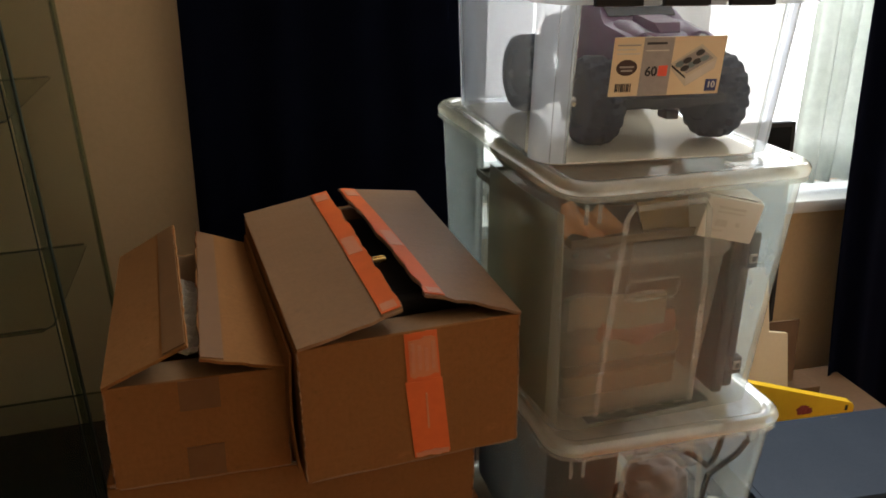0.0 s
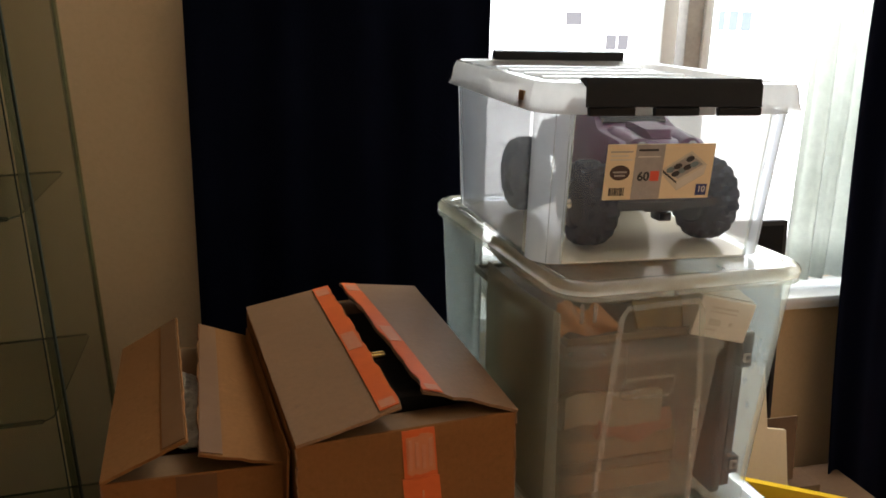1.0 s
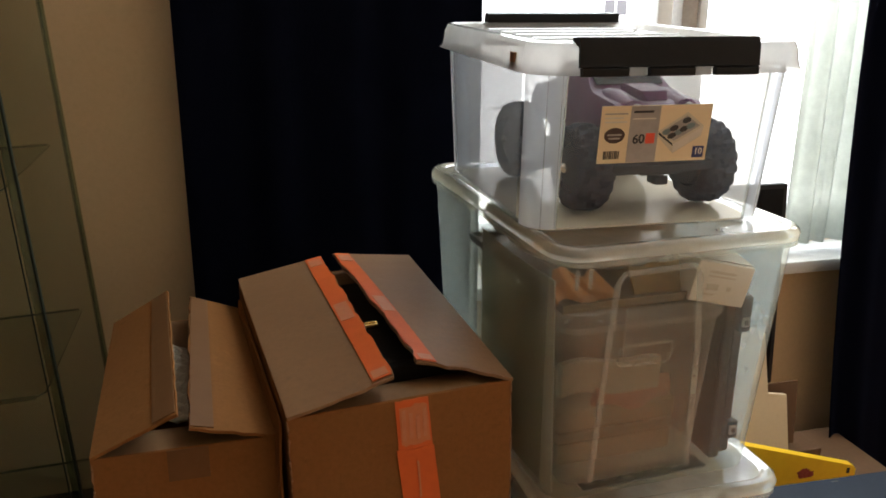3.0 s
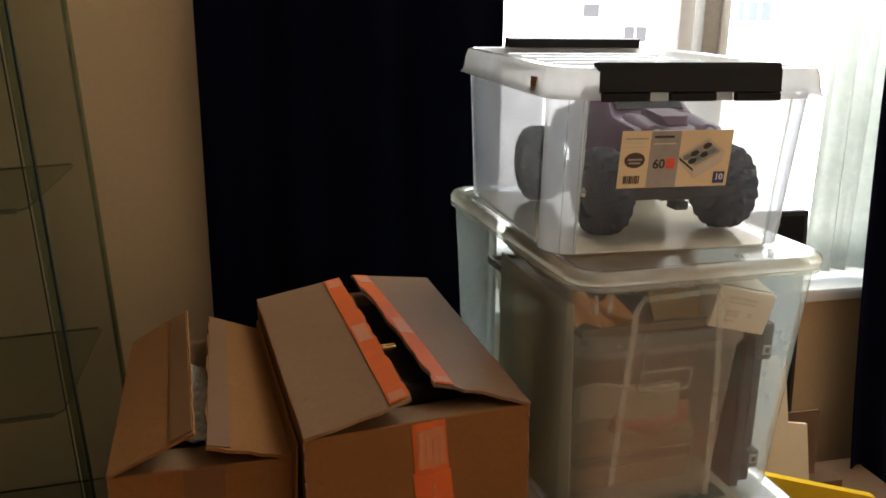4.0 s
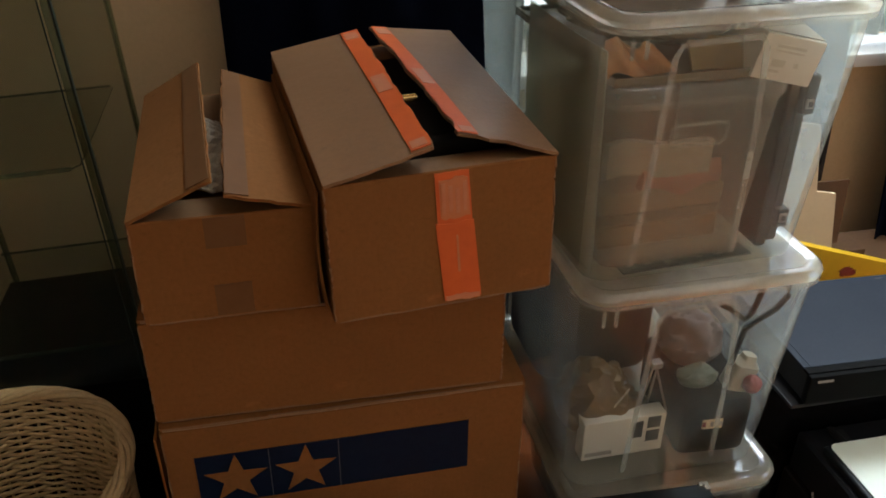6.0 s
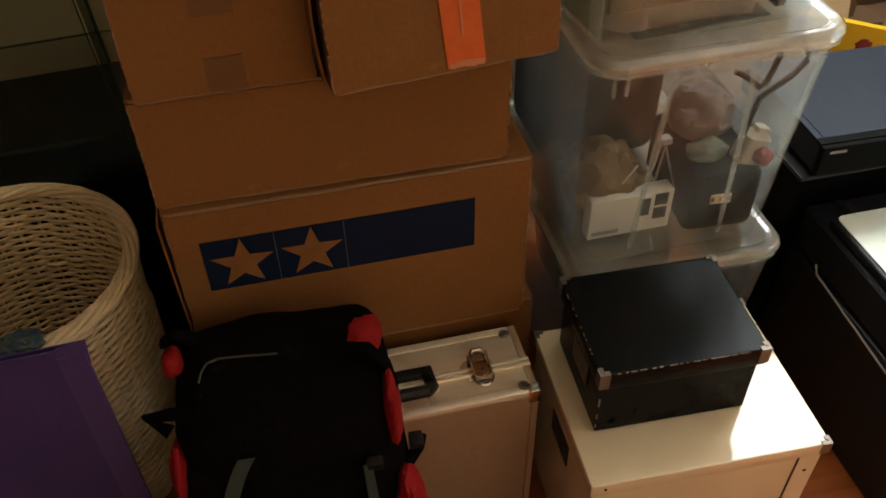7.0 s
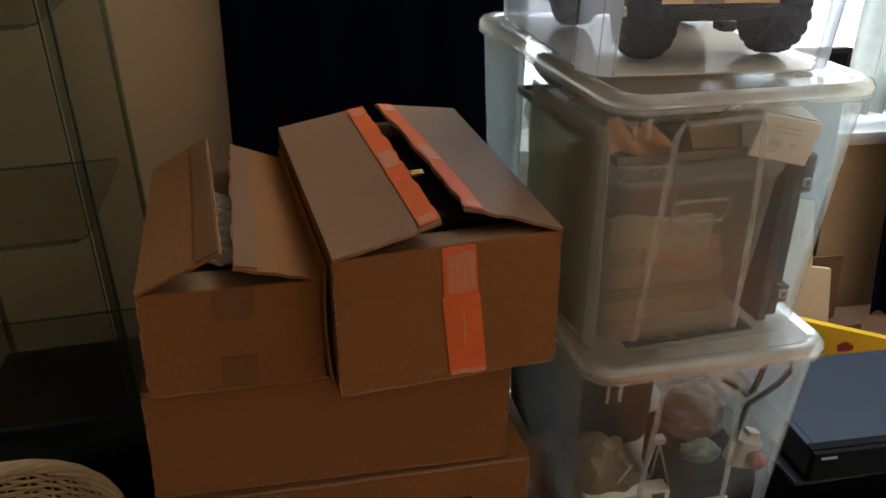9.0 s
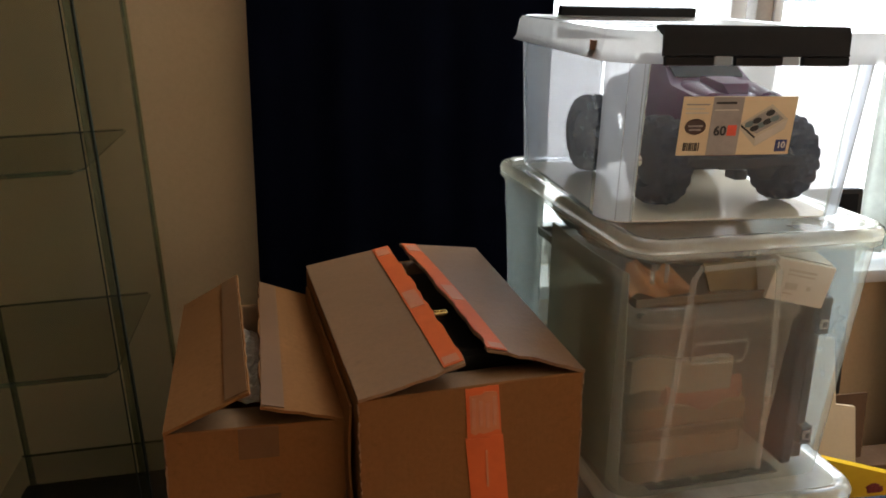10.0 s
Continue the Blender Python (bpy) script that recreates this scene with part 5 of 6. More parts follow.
def green_cover():
    gr = thing("green_cloth", local(box_high, -0.118, 0.06, 0.318), "dull green cloth bundle at the top of the box", "cloth")
    part("bundle", blob(0.034, 0.075, 0.030, 71, 0.25), GREEN_DULL, gr)


def blob(a, b, h, seed, rough=0.25):
    """A crumpled soft heap on its base."""
    bm = bmesh.new()
    bmesh.ops.create_icosphere(bm, subdivisions=4, radius=1.0)
    for v in bm.verts:
        n1 = noise.noise(v.co * 1.7 + Vector((seed * 3.1, 0, 0)))
        n2 = noise.noise(v.co * 5.0 + Vector((0, seed * 2.3, 0)))
        s = 1 + rough * n1 + rough * 0.45 * n2
        v.co = Vector((v.co.x * a * s, v.co.y * b * s, max(0.0, (v.co.z + 1) / 2 * h * 1.6 * s - 0.0)))
    return bm


pack_high()
green_cover()


def pack_mid():
    c = box_mid
    a = thing("white_carton", local(c, -0.074, -0.163, 0.008, 0, 0, 0), "small white printed carton with black square pictures", "carton")
    b = part("body", box(-0.06, 0.090, -0.03, 0.0, 0.0, 0.082, 0.002), MILK_WHITE, a)
    part("print_bar", box(-0.054, -0.005, -0.0312, -0.0302, 0.008, 0.016), LABEL_GREY, b)
    for x, z in ((0.030, 0.036), (0.056, 0.024), (0.056, 0.054)):
        part("dark_picture", box(x, x + 0.024 if x > 0.05 else x + 0.018, -0.0312, -0.0302, z, z + 0.024 if x > 0.05 else z + 0.036), INK_AND_SHADE, b)
    y = thing("parts_bag", local(c, -0.085, -0.115, 0.01), "clear bag of yellow and brown parts", "bag")
    part("bag", blob(0.074, 0.070, 0.082, 11, 0.2), BROWN_BAG, y)
    pn = thing("metal_pin", local(c, -0.072, -0.190, 0.136, 0, 50, 20), "short bright metal pin", "pin")
    part("shaft", tube(bmesh.new(), [(0, 0, -0.02), (0, 0, 0.02)], 0.002, 6), STEEL, pn)
    k = thing("black_pouch", local(c, 0.100, -0.115, 0.008, 0, 0, -5), "black zipped pouch with a small paper tag", "pouch")
    kb = part("pouch", box(-0.062, 0.066, -0.112, 0.09, 0.0, 0.124, 0.022, 4), PACK, k)
    part("tag", box(-0.024, 0.012, -0.1145, -0.1125, 0.064, 0.083), LABEL, kb)
    for q in (-0.024, -0.010, 0.006):
        part("tag_print", box(q, q + 0.006, -0.1156, -0.1146, 0.069, 0.079), RED if q < -0.02 else LABEL_GREY, kb)
    p = thing("pink_cloth", local(c, 0.085, -0.110, 0.132), "crumpled greyish-pink cloth on the black pouch", "cloth")
    part("heap", blob(0.056, 0.052, 0.056, 21, 0.16), PINK_GREY, p)
    g = thing("green_bag", local(c, 0.068, -0.180, 0.133), "pale green cloth bundle", "cloth")
    part("bundle", blob(0.036, 0.024, 0.024, 23, 0.15), GREENISH, g)
    m = thing("white_bottle", local(c, 0.126, -0.200, 0.134, 0, 18, 0), "small squarish white plastic bottle", "bottle")
    part("bottle", loft(bmesh.new(), [[(x, y, z) for x, y in rounded(2 * r, 1.5 * r, r * 0.4, 4)] for r, z in ((0.019, 0), (0.023, 0.004), (0.023, 0.050), (0.013, 0.060), (0.012, 0.068))], True, True), DULL_WHITE, m)
    rr = thing("red_pouch", local(c, 0.146, -0.222, 0.138), "small red cloth pouch", "pouch")
    part("pouch", blob(0.016, 0.018, 0.020, 31, 0.15), RED, rr)
    br = thing("metal_bracket", local(c, 0.0, 0.0, 0.02), "black bent metal bracket", "bracket")
    path = [(0.052, -0.228, 0.312), (0.068, -0.234, 0.304), (0.092, -0.238, 0.284), (0.102, -0.238, 0.292), (0.108, -0.238, 0.312), (0.122, -0.232, 0.352), (0.138, -0.226, 0.361), (0.150, -0.226, 0.352), (0.170, -0.226, 0.325), (0.170, -0.228, 0.312), (0.15, -0.232, 0.292), (0.100, -0.234, 0.262), (0.092, -0.230, 0.19)]
    part("bar", tube(bmesh.new(), path, 0.0048, 8), BLACK_PL, br)
    dk = thing("dark_bag", local(c, -0.03, 0.10, 0.01), "dark brown cloth bag at the back of the box", "bag")
    part("bag", box(-0.115, 0.12, -0.09, 0.12, 0.0, 0.33, 0.045, 4), BROWN_DARK, dk)
    td = thing("tripod_stand", local(c, 0.005, -0.15, 0.02), "small grey wire stand with splayed legs", "stand")
    for x0, x1, dy in ((0.000, 0.040, -0.02), (-0.004, -0.030, 0.0), (0.004, 0.010, 0.03)):
        part("leg", tube(bmesh.new(), [(x0, 0, 0.142), (x1, dy, 0.0)], 0.0022, 6), LABEL_GREY, td)
    part("collar", box(-0.010, 0.010, -0.008, 0.008, 0.138, 0.150, 0.002), LABEL_GREY, td)


pack_mid()


def pack_low():
    c = box_low
    k = thing("dark_bundle", local(c, 0.0, 0.05, 0.008), "dark cloth bundle filling the lowest box", "bundle")
    part("bundle", blob(0.13, 0.19, 0.22, 41, 0.12), DARK_GREY, k)


pack_low()


# ---- in front of the clear stack ----
def corner_cap(s, h, t=0.0016):
    """A bent metal corner: at the origin, arms along +x, +y and down."""
    bm = bmesh.new()
    add_box(bm, -t, s, -t, s * 0.45, 0.0, t)
    add_box(bm, -t, s * 0.45, s * 0.45, s, 0.0, t)
    add_box(bm, -t, s, -t, 0.0, -h, 0.0)
    add_box(bm, -t, 0.0, 0.0, s, -h, 0.0)
    return bm


def lidded_box(name, m, w, d, h, lid_h, board, label, lift=0.004, corner=STEEL, gap=0.004, skip=0):
    c = thing(name, m, label, "box")
    part("body", box(gap, w - gap, gap, d - gap, 0, h - 0.004, 0.0025), board, c)
    lid = part("lid", box(0, w, 0, d, h - lid_h, h, 0.0025), board, c)
    for x, y, a in ((0, 0, 0), (w, 0, 90), (w, d, 180), (0, d, 270))[skip:]:
        cp = part("corner_cap", corner_cap(0.014, lid_h * 0.85), corner, lid, "bent metal corner", pose(x, y, h + 0.0002, 0, 0, a))
        part("rivet", disc_z(0.0022, 0.0016, 0.0030), STEEL_DARK, cp, "", pose(0.006, 0.0035, 0))
    # black band drawn in as the shadow below the lid's edge
    part("lid_shade", box(gap - 0.0012, w - gap + 0.0012, gap - 0.0012, d - gap + 0.0012, h - lid_h - 0.003, h - lid_h + 0.001), INK_AND_SHADE, c, "dark strip painted in as the shadow under the lid")
    return c, lid


white, white_lid = lidded_box("white_storage_box", pose(-0.054, -0.304, 0.0, 0, 0, -2.3), 0.374, 0.304, 0.31, 0.026, WHITE_BOARD, "cream-white board storage box with metal corners on the floor", corner=STEEL_DARK, skip=1)
part("hand_hole", box(0.0022, 0.0038, 0.105, 0.185, 0.205, 0.255, 0.0), INK_AND_SHADE, white, "dark hand hole in the side")
part("edge_seam", box(0.330, 0.333, 0.0026, 0.0042, 0.01, 0.285), INK_AND_SHADE, white)
for z in (0.05, 0.14, 0.24):
    part("rivet", disc_z(0.003, 0.0, 0.002), INK_AND_SHADE, white, "", pose(0.352, 0.0042, z, 90, 0, 0))
part("rivet", disc_z(0.0026, 0.0, 0.002), INK_AND_SHADE, white_lid, "", pose(0.022, 0.0, 0.299, 90, 0, 0))

black, black_lid = lidded_box("black_storage_box", pose(-0.024, -0.221, 0.311, 0, 0, -2.6), 0.254, 0.199, 0.142, 0.034, BLACK_BOARD, "glossy black board box with worn edges and steel corners", corner=STEEL_DARK, gap=0.007)
part("label_holder", box(0.0052, 0.0068, 0.06, 0.125, 0.045, 0.09, 0.0), STEEL_DARK, black, "small metal label holder")
rnd = random.Random(5)
for k in range(40):
    s = rnd.random() ** 0.7
    x, l2, q = 0.02 + 0.20 * s, rnd.uniform(0.001, 0.006), rnd.uniform(0.0, 0.0012)
    part("worn_spot", box(x, x + l2, -0.0004, 0.0006 + q * 0.5, 0.1410, 0.1422), BOARD_WORN, black_lid)
for k in range(16):
    y, l2 = rnd.uniform(0.03, 0.16), rnd.uniform(0.001, 0.005)
    part("worn_spot", box(-0.0004, 0.0008, y, y + l2, 0.1408, 0.1422), BOARD_WORN, black_lid)
for k in range(5):
    z, l2 = rnd.uniform(0.01, 0.09), rnd.uniform(0.003, 0.010)
    part("worn_spot", box(0.0062, 0.0082, 0.0064, 0.0082, z, z + l2), BOARD_WORN, black)


def flight_case():
    w, d, h = 0.34, 0.140, 0.335
    c = thing("aluminium_case", pose(-0.078 - w, -0.136, 0.0), "silver aluminium flight case standing on its edge", "case")
    part("panel", box(0.006, w - 0.006, 0.004, d - 0.004, 0.006, h - 0.006), ALU_PANEL, c, "dull brownish case panel")
    part("top_panel", box(0.012, w - 0.012, 0.012, d - 0.012, h - 0.006, h - 0.002), ALU, c)
    for y in (0.0, d - 0.014):
        for z in (0.0, h - 0.014):
            part("edge_profile", box(0.012, w - 0.012, y, y + 0.014, z, z + 0.014, 0.003), ALU_EDGE, c, "bright rounded aluminium edge")
    for x in (0.0, w - 0.012):
        part("end_panel", box(x, x + 0.012, 0.0, d, 0.0, h, 0.003), ALU_PANEL, c)
    for y0, y1 in ((0.052, 0.058), (0.061, 0.067)):
        part("lid_rail", box(0.004, w + 0.001, y0, y1, h - 0.004, h + 0.003, 0.0012), ALU_EDGE, c)
    for x in (0.02, w - 0.022):
        for y in (0.014, d - 0.016):
            part("corner_boss", disc_z(0.009, 0, 0.005), STEEL_DARK, c, "round dull corner rivet", pose(x, y, h - 0.001))
    part("corner_guard", box(w - 0.018, w + 0.0025, -0.0025, 0.016, h - 0.026, h + 0.0015, 0.003), STEEL, c)
    lt = bmesh.new()
    oval = [(0.021 * math.cos(k * math.pi / 14), -0.004 + 0.037 * math.sin(k * math.pi / 14)) for k in range(28)]
    loft(lt, [[(x * q, (y + 0.004) * q - 0.004, z) for x, y in oval] for q, z in ((1.0, 0.0), (1.0, 0.0025), (0.93, 0.004), (0.84, 0.0030))], True, True)
    add_box(lt, -0.013, 0.013, -0.026, 0.002, 0.003, 0.010, 0.003)
    add_box(lt, -0.010, 0.010, 0.006, 0.026, 0.003, 0.008, 0.003)
    latch = part("latch", lt, STEEL, c, "chromed draw latch", pose(w - 0.078, 0.068, h - 0.002))
    part("latch_loop", tube(bmesh.new(), [(-0.013, 0.0, 0.012), (-0.013, 0.018, 0.013), (-0.008, 0.026, 0.013), (0.008, 0.026, 0.013), (0.013, 0.018, 0.013), (0.013, 0.0, 0.012), (0.012, -0.026, 0.011), (0.0, -0.031, 0.011), (-0.012, -0.026, 0.011)], 0.0030, 6, True), STEEL, latch)
    for y0 in (-0.031, 0.0035):
        part("latch_gap", box(-0.011, 0.011, y0, y0 + 0.0026, 0.0034, 0.0046), INK_AND_SHADE, latch)
    for x0 in (-0.0165, 0.0145):
        part("latch_gap", box(x0, x0 + 0.002, -0.024, 0.024, 0.0034, 0.0044), INK_AND_SHADE, latch)
    part("key_hole", disc_z(0.003, 0.010, 0.0108), INK_AND_SHADE, latch, "", pose(0, -0.012, 0))
    hd = part("handle", tube(bmesh.new(), [(-0.067, 0, 0.0), (-0.067, 0.0, 0.048), (-0.059, 0, 0.058), (0.059, 0, 0.058), (0.067, 0.0, 0.048), (0.067, 0, 0.0)], 0.0105, 8, flat=0.95), BLACK_PL, c, "black plastic carrying handle", pose(w - 0.232, 0.068, h + 0.010, 66, 0, 0))
    part("handle_plate", box(w - 0.31, w - 0.155, 0.062, 0.080, h - 0.003, h + 0.014, 0.004), BLACK_PL, c)


flight_case()


# ---- backpack ----
def backpack():
    c = thing("backpack", pose(-0.462, -0.275, 0.0, 0, 0, -3), "black nylon backpack with red side panels, leaning on the cartons", "backpack")

    def ring(z, w, d, y, p=3.2):
        out = []
        for k in range(40):
            a = 2 * math.pi * k / 40
            ca, sa = math.cos(a), math.sin(a)
            q = (abs(ca) ** p + abs(sa) ** p) ** (-1 / p)
            out.append((w / 2 * q * ca, y + d / 2 * q * sa, z))
        return out
    secs = ((0.0, 0.27, 0.18, 0.0), (0.03, 0.315, 0.23, 0.0), (0.12, 0.33, 0.24, 0.0), (0.24, 0.325, 0.215, 0.02), (0.34, 0.315, 0.19, 0.05), (0.41, 0.305, 0.165, 0.105), (0.47, 0.295, 0.135, 0.160), (0.505, 0.275, 0.095, 0.185), (0.525, 0.235, 0.05, 0.195), (0.53, 0.12, 0.02, 0.197))
    fine = []
    for (z0, w0, d0, y0), (z1, w1, d1, y1) in zip(secs, secs[1:]):
        for k in range(4):
            s = k / 4
            fine.append((z0 + (z1 - z0) * s, w0 + (w1 - w0) * s, d0 + (d1 - d0) * s, y0 + (y1 - y0) * s))
    fine.append(secs[-1])
    bm = loft(bmesh.new(), [ring(*s) for s in fine], True, True)
    for v in bm.verts:
        v.co += v.co.normalized() * (0.011 * noise.noise(v.co * 14) + 0.005 * noise.noise(Vector((v.co.x * 22, v.co.y * 30, v.co.z * 60))))
    part("body", bm, PACK, c)
    # front pocket
    pk = loft(bmesh.new(), [ring(z, w, d, y) for z, w, d, y in ((0.02, 0.22, 0.10, -0.10), (0.05, 0.25, 0.12, -0.105), (0.18, 0.245, 0.115, -0.09), (0.29, 0.23, 0.09, -0.05), (0.345, 0.19, 0.05, -0.02), (0.355, 0.10, 0.02, -0.01))], True, True)
    for v in pk.verts:
        v.co += v.co.normalized() * (0.008 * noise.noise(v.co * 18 + Vector((4, 0, 0))) + 0.004 * noise.noise(v.co * 50))
    pk_ob = part("front_pocket", pk, PACK, c)
    part("zip", tube(bmesh.new(), [(-0.108, 0.128, 0.508), (-0.103, 0.138, 0.517), (-0.095, 0.147, 0.523), (-0.080, 0.151, 0.525), (-0.053, 0.150, 0.524), (-0.002, 0.146, 0.523)], 0.0017, 6), SEAM, c, "pale zip piping")
    # red bellows at both sides, straps and buckles
    def bulge(centre, radii, seed):
        bm = bmesh.new()
        bmesh.ops.create_icosphere(bm, subdivisions=4, radius=1.0)
        for v in bm.verts:
            k = 1 + 0.12 * noise.noise(v.co * 1.6 + Vector((seed, 0, 0))) + 0.06 * noise.noise(v.co * 5 + Vector((0, seed, 0)))
            v.co = Vector(centre) + Vector((v.co.x * radii[0], v.co.y * radii[1], v.co.z * radii[2])) * k
        return bm
    for k, (centre, radii) in enumerate((((0.112, 0.178, 0.502), (0.032, 0.036, 0.028)), ((0.140, 0.10, 0.425), (0.014, 0.050, 0.072)), ((0.148, 0.01, 0.27), (0.028, 0.075, 0.125)), ((-0.150, 0.075, 0.395), (0.014, 0.040, 0.050)), ((-0.142, 0.165, 0.516), (0.014, 0.024, 0.018)))):
        part("side_panel", bulge(centre, radii, 3.7 * k), PACK_RED, c, "bright red side gusset")
    for path, r in (([(0.085, 0.135, 0.530), (0.118, 0.128, 0.530), (0.140, 0.118, 0.502), (0.144, 0.106, 0.475), (0.140, 0.085, 0.45)], 0.009), ([(-0.110, 0.085, 0.500), (-0.145, 0.09, 0.500), (-0.176, 0.098, 0.488), (-0.150, 0.085, 0.470)], 0.011), ([(-0.10, 0.165, 0.552), (-0.130, 0.175, 0.555), (-0.148, 0.180, 0.540)], 0.012), ([(0.150, 0.035, 0.382), (0.170, 0.055, 0.392), (0.176, 0.075, 0.385), (0.168, 0.085, 0.370)], 0.009)):
        part("side_strap", tube(bmesh.new(), path, r, 8, flat=0.55), PACK, c)
    part("buckle", box(0.158, 0.178, 0.050, 0.075, 0.388, 0.402, 0.003), BROWN_BLACK, c)
    part("hood", bulge((-0.005, 0.176, 0.488), (0.126, 0.050, 0.034), 21.0), PACK, c)
    part("top_pad", loft(bmesh.new(), [ring(z, w, d, y) for z, w, d, y in ((0.415, 0.28, 0.11, 0.085), (0.45, 0.30, 0.13, 0.115), (0.49, 0.28, 0.11, 0.145), (0.515, 0.22, 0.06, 0.165))], True, True), PACK, c)
    for (xa, ya, za), (xb, yb, zb), (xc, yc, zc), w0, w1 in (((-0.056, 0.040, 0.447), (-0.076, 0.024, 0.428), (-0.094, -0.010, 0.378), 0.022, 0.020), ((0.097, 0.024, 0.414), (0.099, 0.004, 0.392), (0.101, -0.034, 0.356), 0.012, 0.014)):
        def strip(u, v, p0=(xa, ya, za), p1=(xb, yb, zb), p2=(xc, yc, zc), w0=w0, w1=w1):
            q = [(1 - v) ** 2 * p0[i] + 2 * v * (1 - v) * p1[i] + v * v * p2[i] for i in range(3)]
            return (q[0] + (u - 0.5) * (w0 + (w1 - w0) * v), q[1] - 0.004, q[2] + 0.006)
        part("reflective_strip", sheet(bmesh.new(), strip, 3, 12, 0.003), PACK_GREY, c, "grey-green webbing strip")
    part("strap_slide", box(0.096, 0.118, 0.014, 0.030, 0.410, 0.424, 0.003), BROWN_BLACK, pk_ob)


backpack()


# ---- wicker basket ----
def basket():
    cx, cy, hh = -0.849, 0.148, 0.504
    c = thing("laundry_basket", pose(cx, cy, 0), "round woven basket of bleached wicker, open at the top", "basket")

    def rad(z):
        s = z / hh
        return 0.166 + 0.024 * s + 0.008 * math.sin(math.pi * s) + 0.002 * math.sin(14 * s)
    n_st = 32
    verts, faces = [], []

    def strand(points, r, sides=4, closed=True, tall=1.0):
        base = len(verts)
        k = len(points)
        for i, p in enumerate(points):
            a, b = points[i - 1] if (closed or i) else p, points[(i + 1) % k] if (closed or i < k - 1) else p
            d = (b - a).normalized()
            u = d.cross(Vector((0, 0, 1)))
            u = u.normalized() if u.length > 1e-3 else Vector((1, 0, 0))
            w = u.cross(d)
            for s in range(sides):
                t = 2 * math.pi * (s + 0.5) / sides
                verts.append(p + r * (math.cos(t) * u + tall * math.sin(t) * w))
        for i in range(k if closed else k - 1):
            for s in range(sides):
                a0, b0 = base + i * sides, base + ((i + 1) % k) * sides
                faces.append((a0 + s, a0 + (s + 1) % sides, b0 + (s + 1) % sides, b0 + s))
    rows = 66
    for j in range(rows):
        z = 0.012 + (hh - 0.018) * j / rows
        wale = abs(j - 46) < 2   # a band of thicker twined strands part of the way up
        pts = []
        for i in range(n_st * 4):
            a = 2 * math.pi * i / (n_st * 4)
            off = (0.0052 if wale else 0.0038) * math.sin(math.pi * i / 4 + math.pi * j)
            r = rad(z) + off + 0.0010 * noise.noise(Vector((i * 0.3, j, 0)))
            wob = 0.0030 * noise.noise(Vector((math.cos(a) * 3, math.sin(a) * 3, j * 0.7))) + 0.0012 * noise.noise(Vector((i * 0.5, j * 3.1, 2)))
            pts.append(Vector((r * math.cos(a), r * math.sin(a), z + wob)))
        strand(pts, (0.0038 if wale else 0.0032) * (1 + 0.22 * noise.noise(Vector((j * 1.9, 5, 0)))), 6, True, 1.28)
    me = bpy.data.meshes.new("weave")
    me.from_pydata([tuple(v) for v in verts], [], faces)
    me.polygons.foreach_set("use_smooth", [True] * len(me.polygons))
    w = new("weave", me)
    me.materials.append(WICKER)
    w.parent = c
    tagged(w, "", "", "", "stuff")
    verts.clear()
    faces.clear()
    for i in range(n_st):
        a = 2 * math.pi * (i + 0.5) / n_st
        strand([Vector((rad(hh * k / 14) * math.cos(a), rad(hh * k / 14) * math.sin(a), 0.004 + (hh - 0.006) * k / 14)) for k in range(15)], 0.0030, 5, False)
    me = bpy.data.meshes.new("frame_stake")
    me.from_pydata([tuple(v) for v in verts], [], faces)
    me.polygons.foreach_set("use_smooth", [True] * len(me.polygons))
    st = new("stake_work", me)
    me.materials.append(WICKER)
    st.parent = c
    tagged(st, "", "", "", "stuff")
    for k in range(6):
        path = []
        for i in range(200):
            a = 2 * math.pi * i / 200
            ph = 2 * math.pi * (i / 200 * 5 + k / 6)
            r = rad(hh) + 0.001 + 0.0085 * math.cos(ph) + 0.0012 * noise.noise(Vector((i * 0.2, k, 0)))
            path.append((r * math.cos(a), r * math.sin(a), hh + 0.006 + 0.0085 * math.sin(ph)))
        part("rim_strand", tube(bmesh.new(), path, 0.0043, 6, True), WICKER, c)
    part("base", disc_z(rad(0.01), 0.002, 0.012, 32), WICKER, c)
    return cx, cy, hh


basket()


# ---- purple box in front of the basket, and the cloth at its edge ----
def purple_folder():
    c = thing("purple_folder", pose(-0.677, -0.148, 0.0, 0, 0, 2), "large dark purple card folder with taped edges, standing by the basket", "folder")
    w, h = 0.42, 0.622
    part("cover", box(-w, 0, 0, 0.003, 0, h, 0.001), PURPLE, c)
    part("cover", box(-w, -0.003, 0.012, 0.015, 0, h - 0.004, 0.001), PURPLE, c)
    part("spine_tape", box(-0.034, -0.0006, -0.0014, 0.0, 0.0, h - 0.012), PURPLE_EDGE, c, "lighter purple edge tape")
    part("corner_tab", sheet(bmesh.new(), lambda u, v: (-0.034 + 0.036 * u + 0.004 * v, 0.001 - 0.001 * v, h - 0.03 + 0.034 * v + 0.006 * u * v), 3, 3, 0.002), PURPLE_EDGE, c)


purple_folder()
cl = thing("printed_cloth", pose(-0.785, -0.046, 0.530), "blue and green printed cloth over the basket's edge", "cloth")
part("fold", blob(0.030, 0.022, 0.016, 51, 0.25), BLUE_CLOTH, cl)


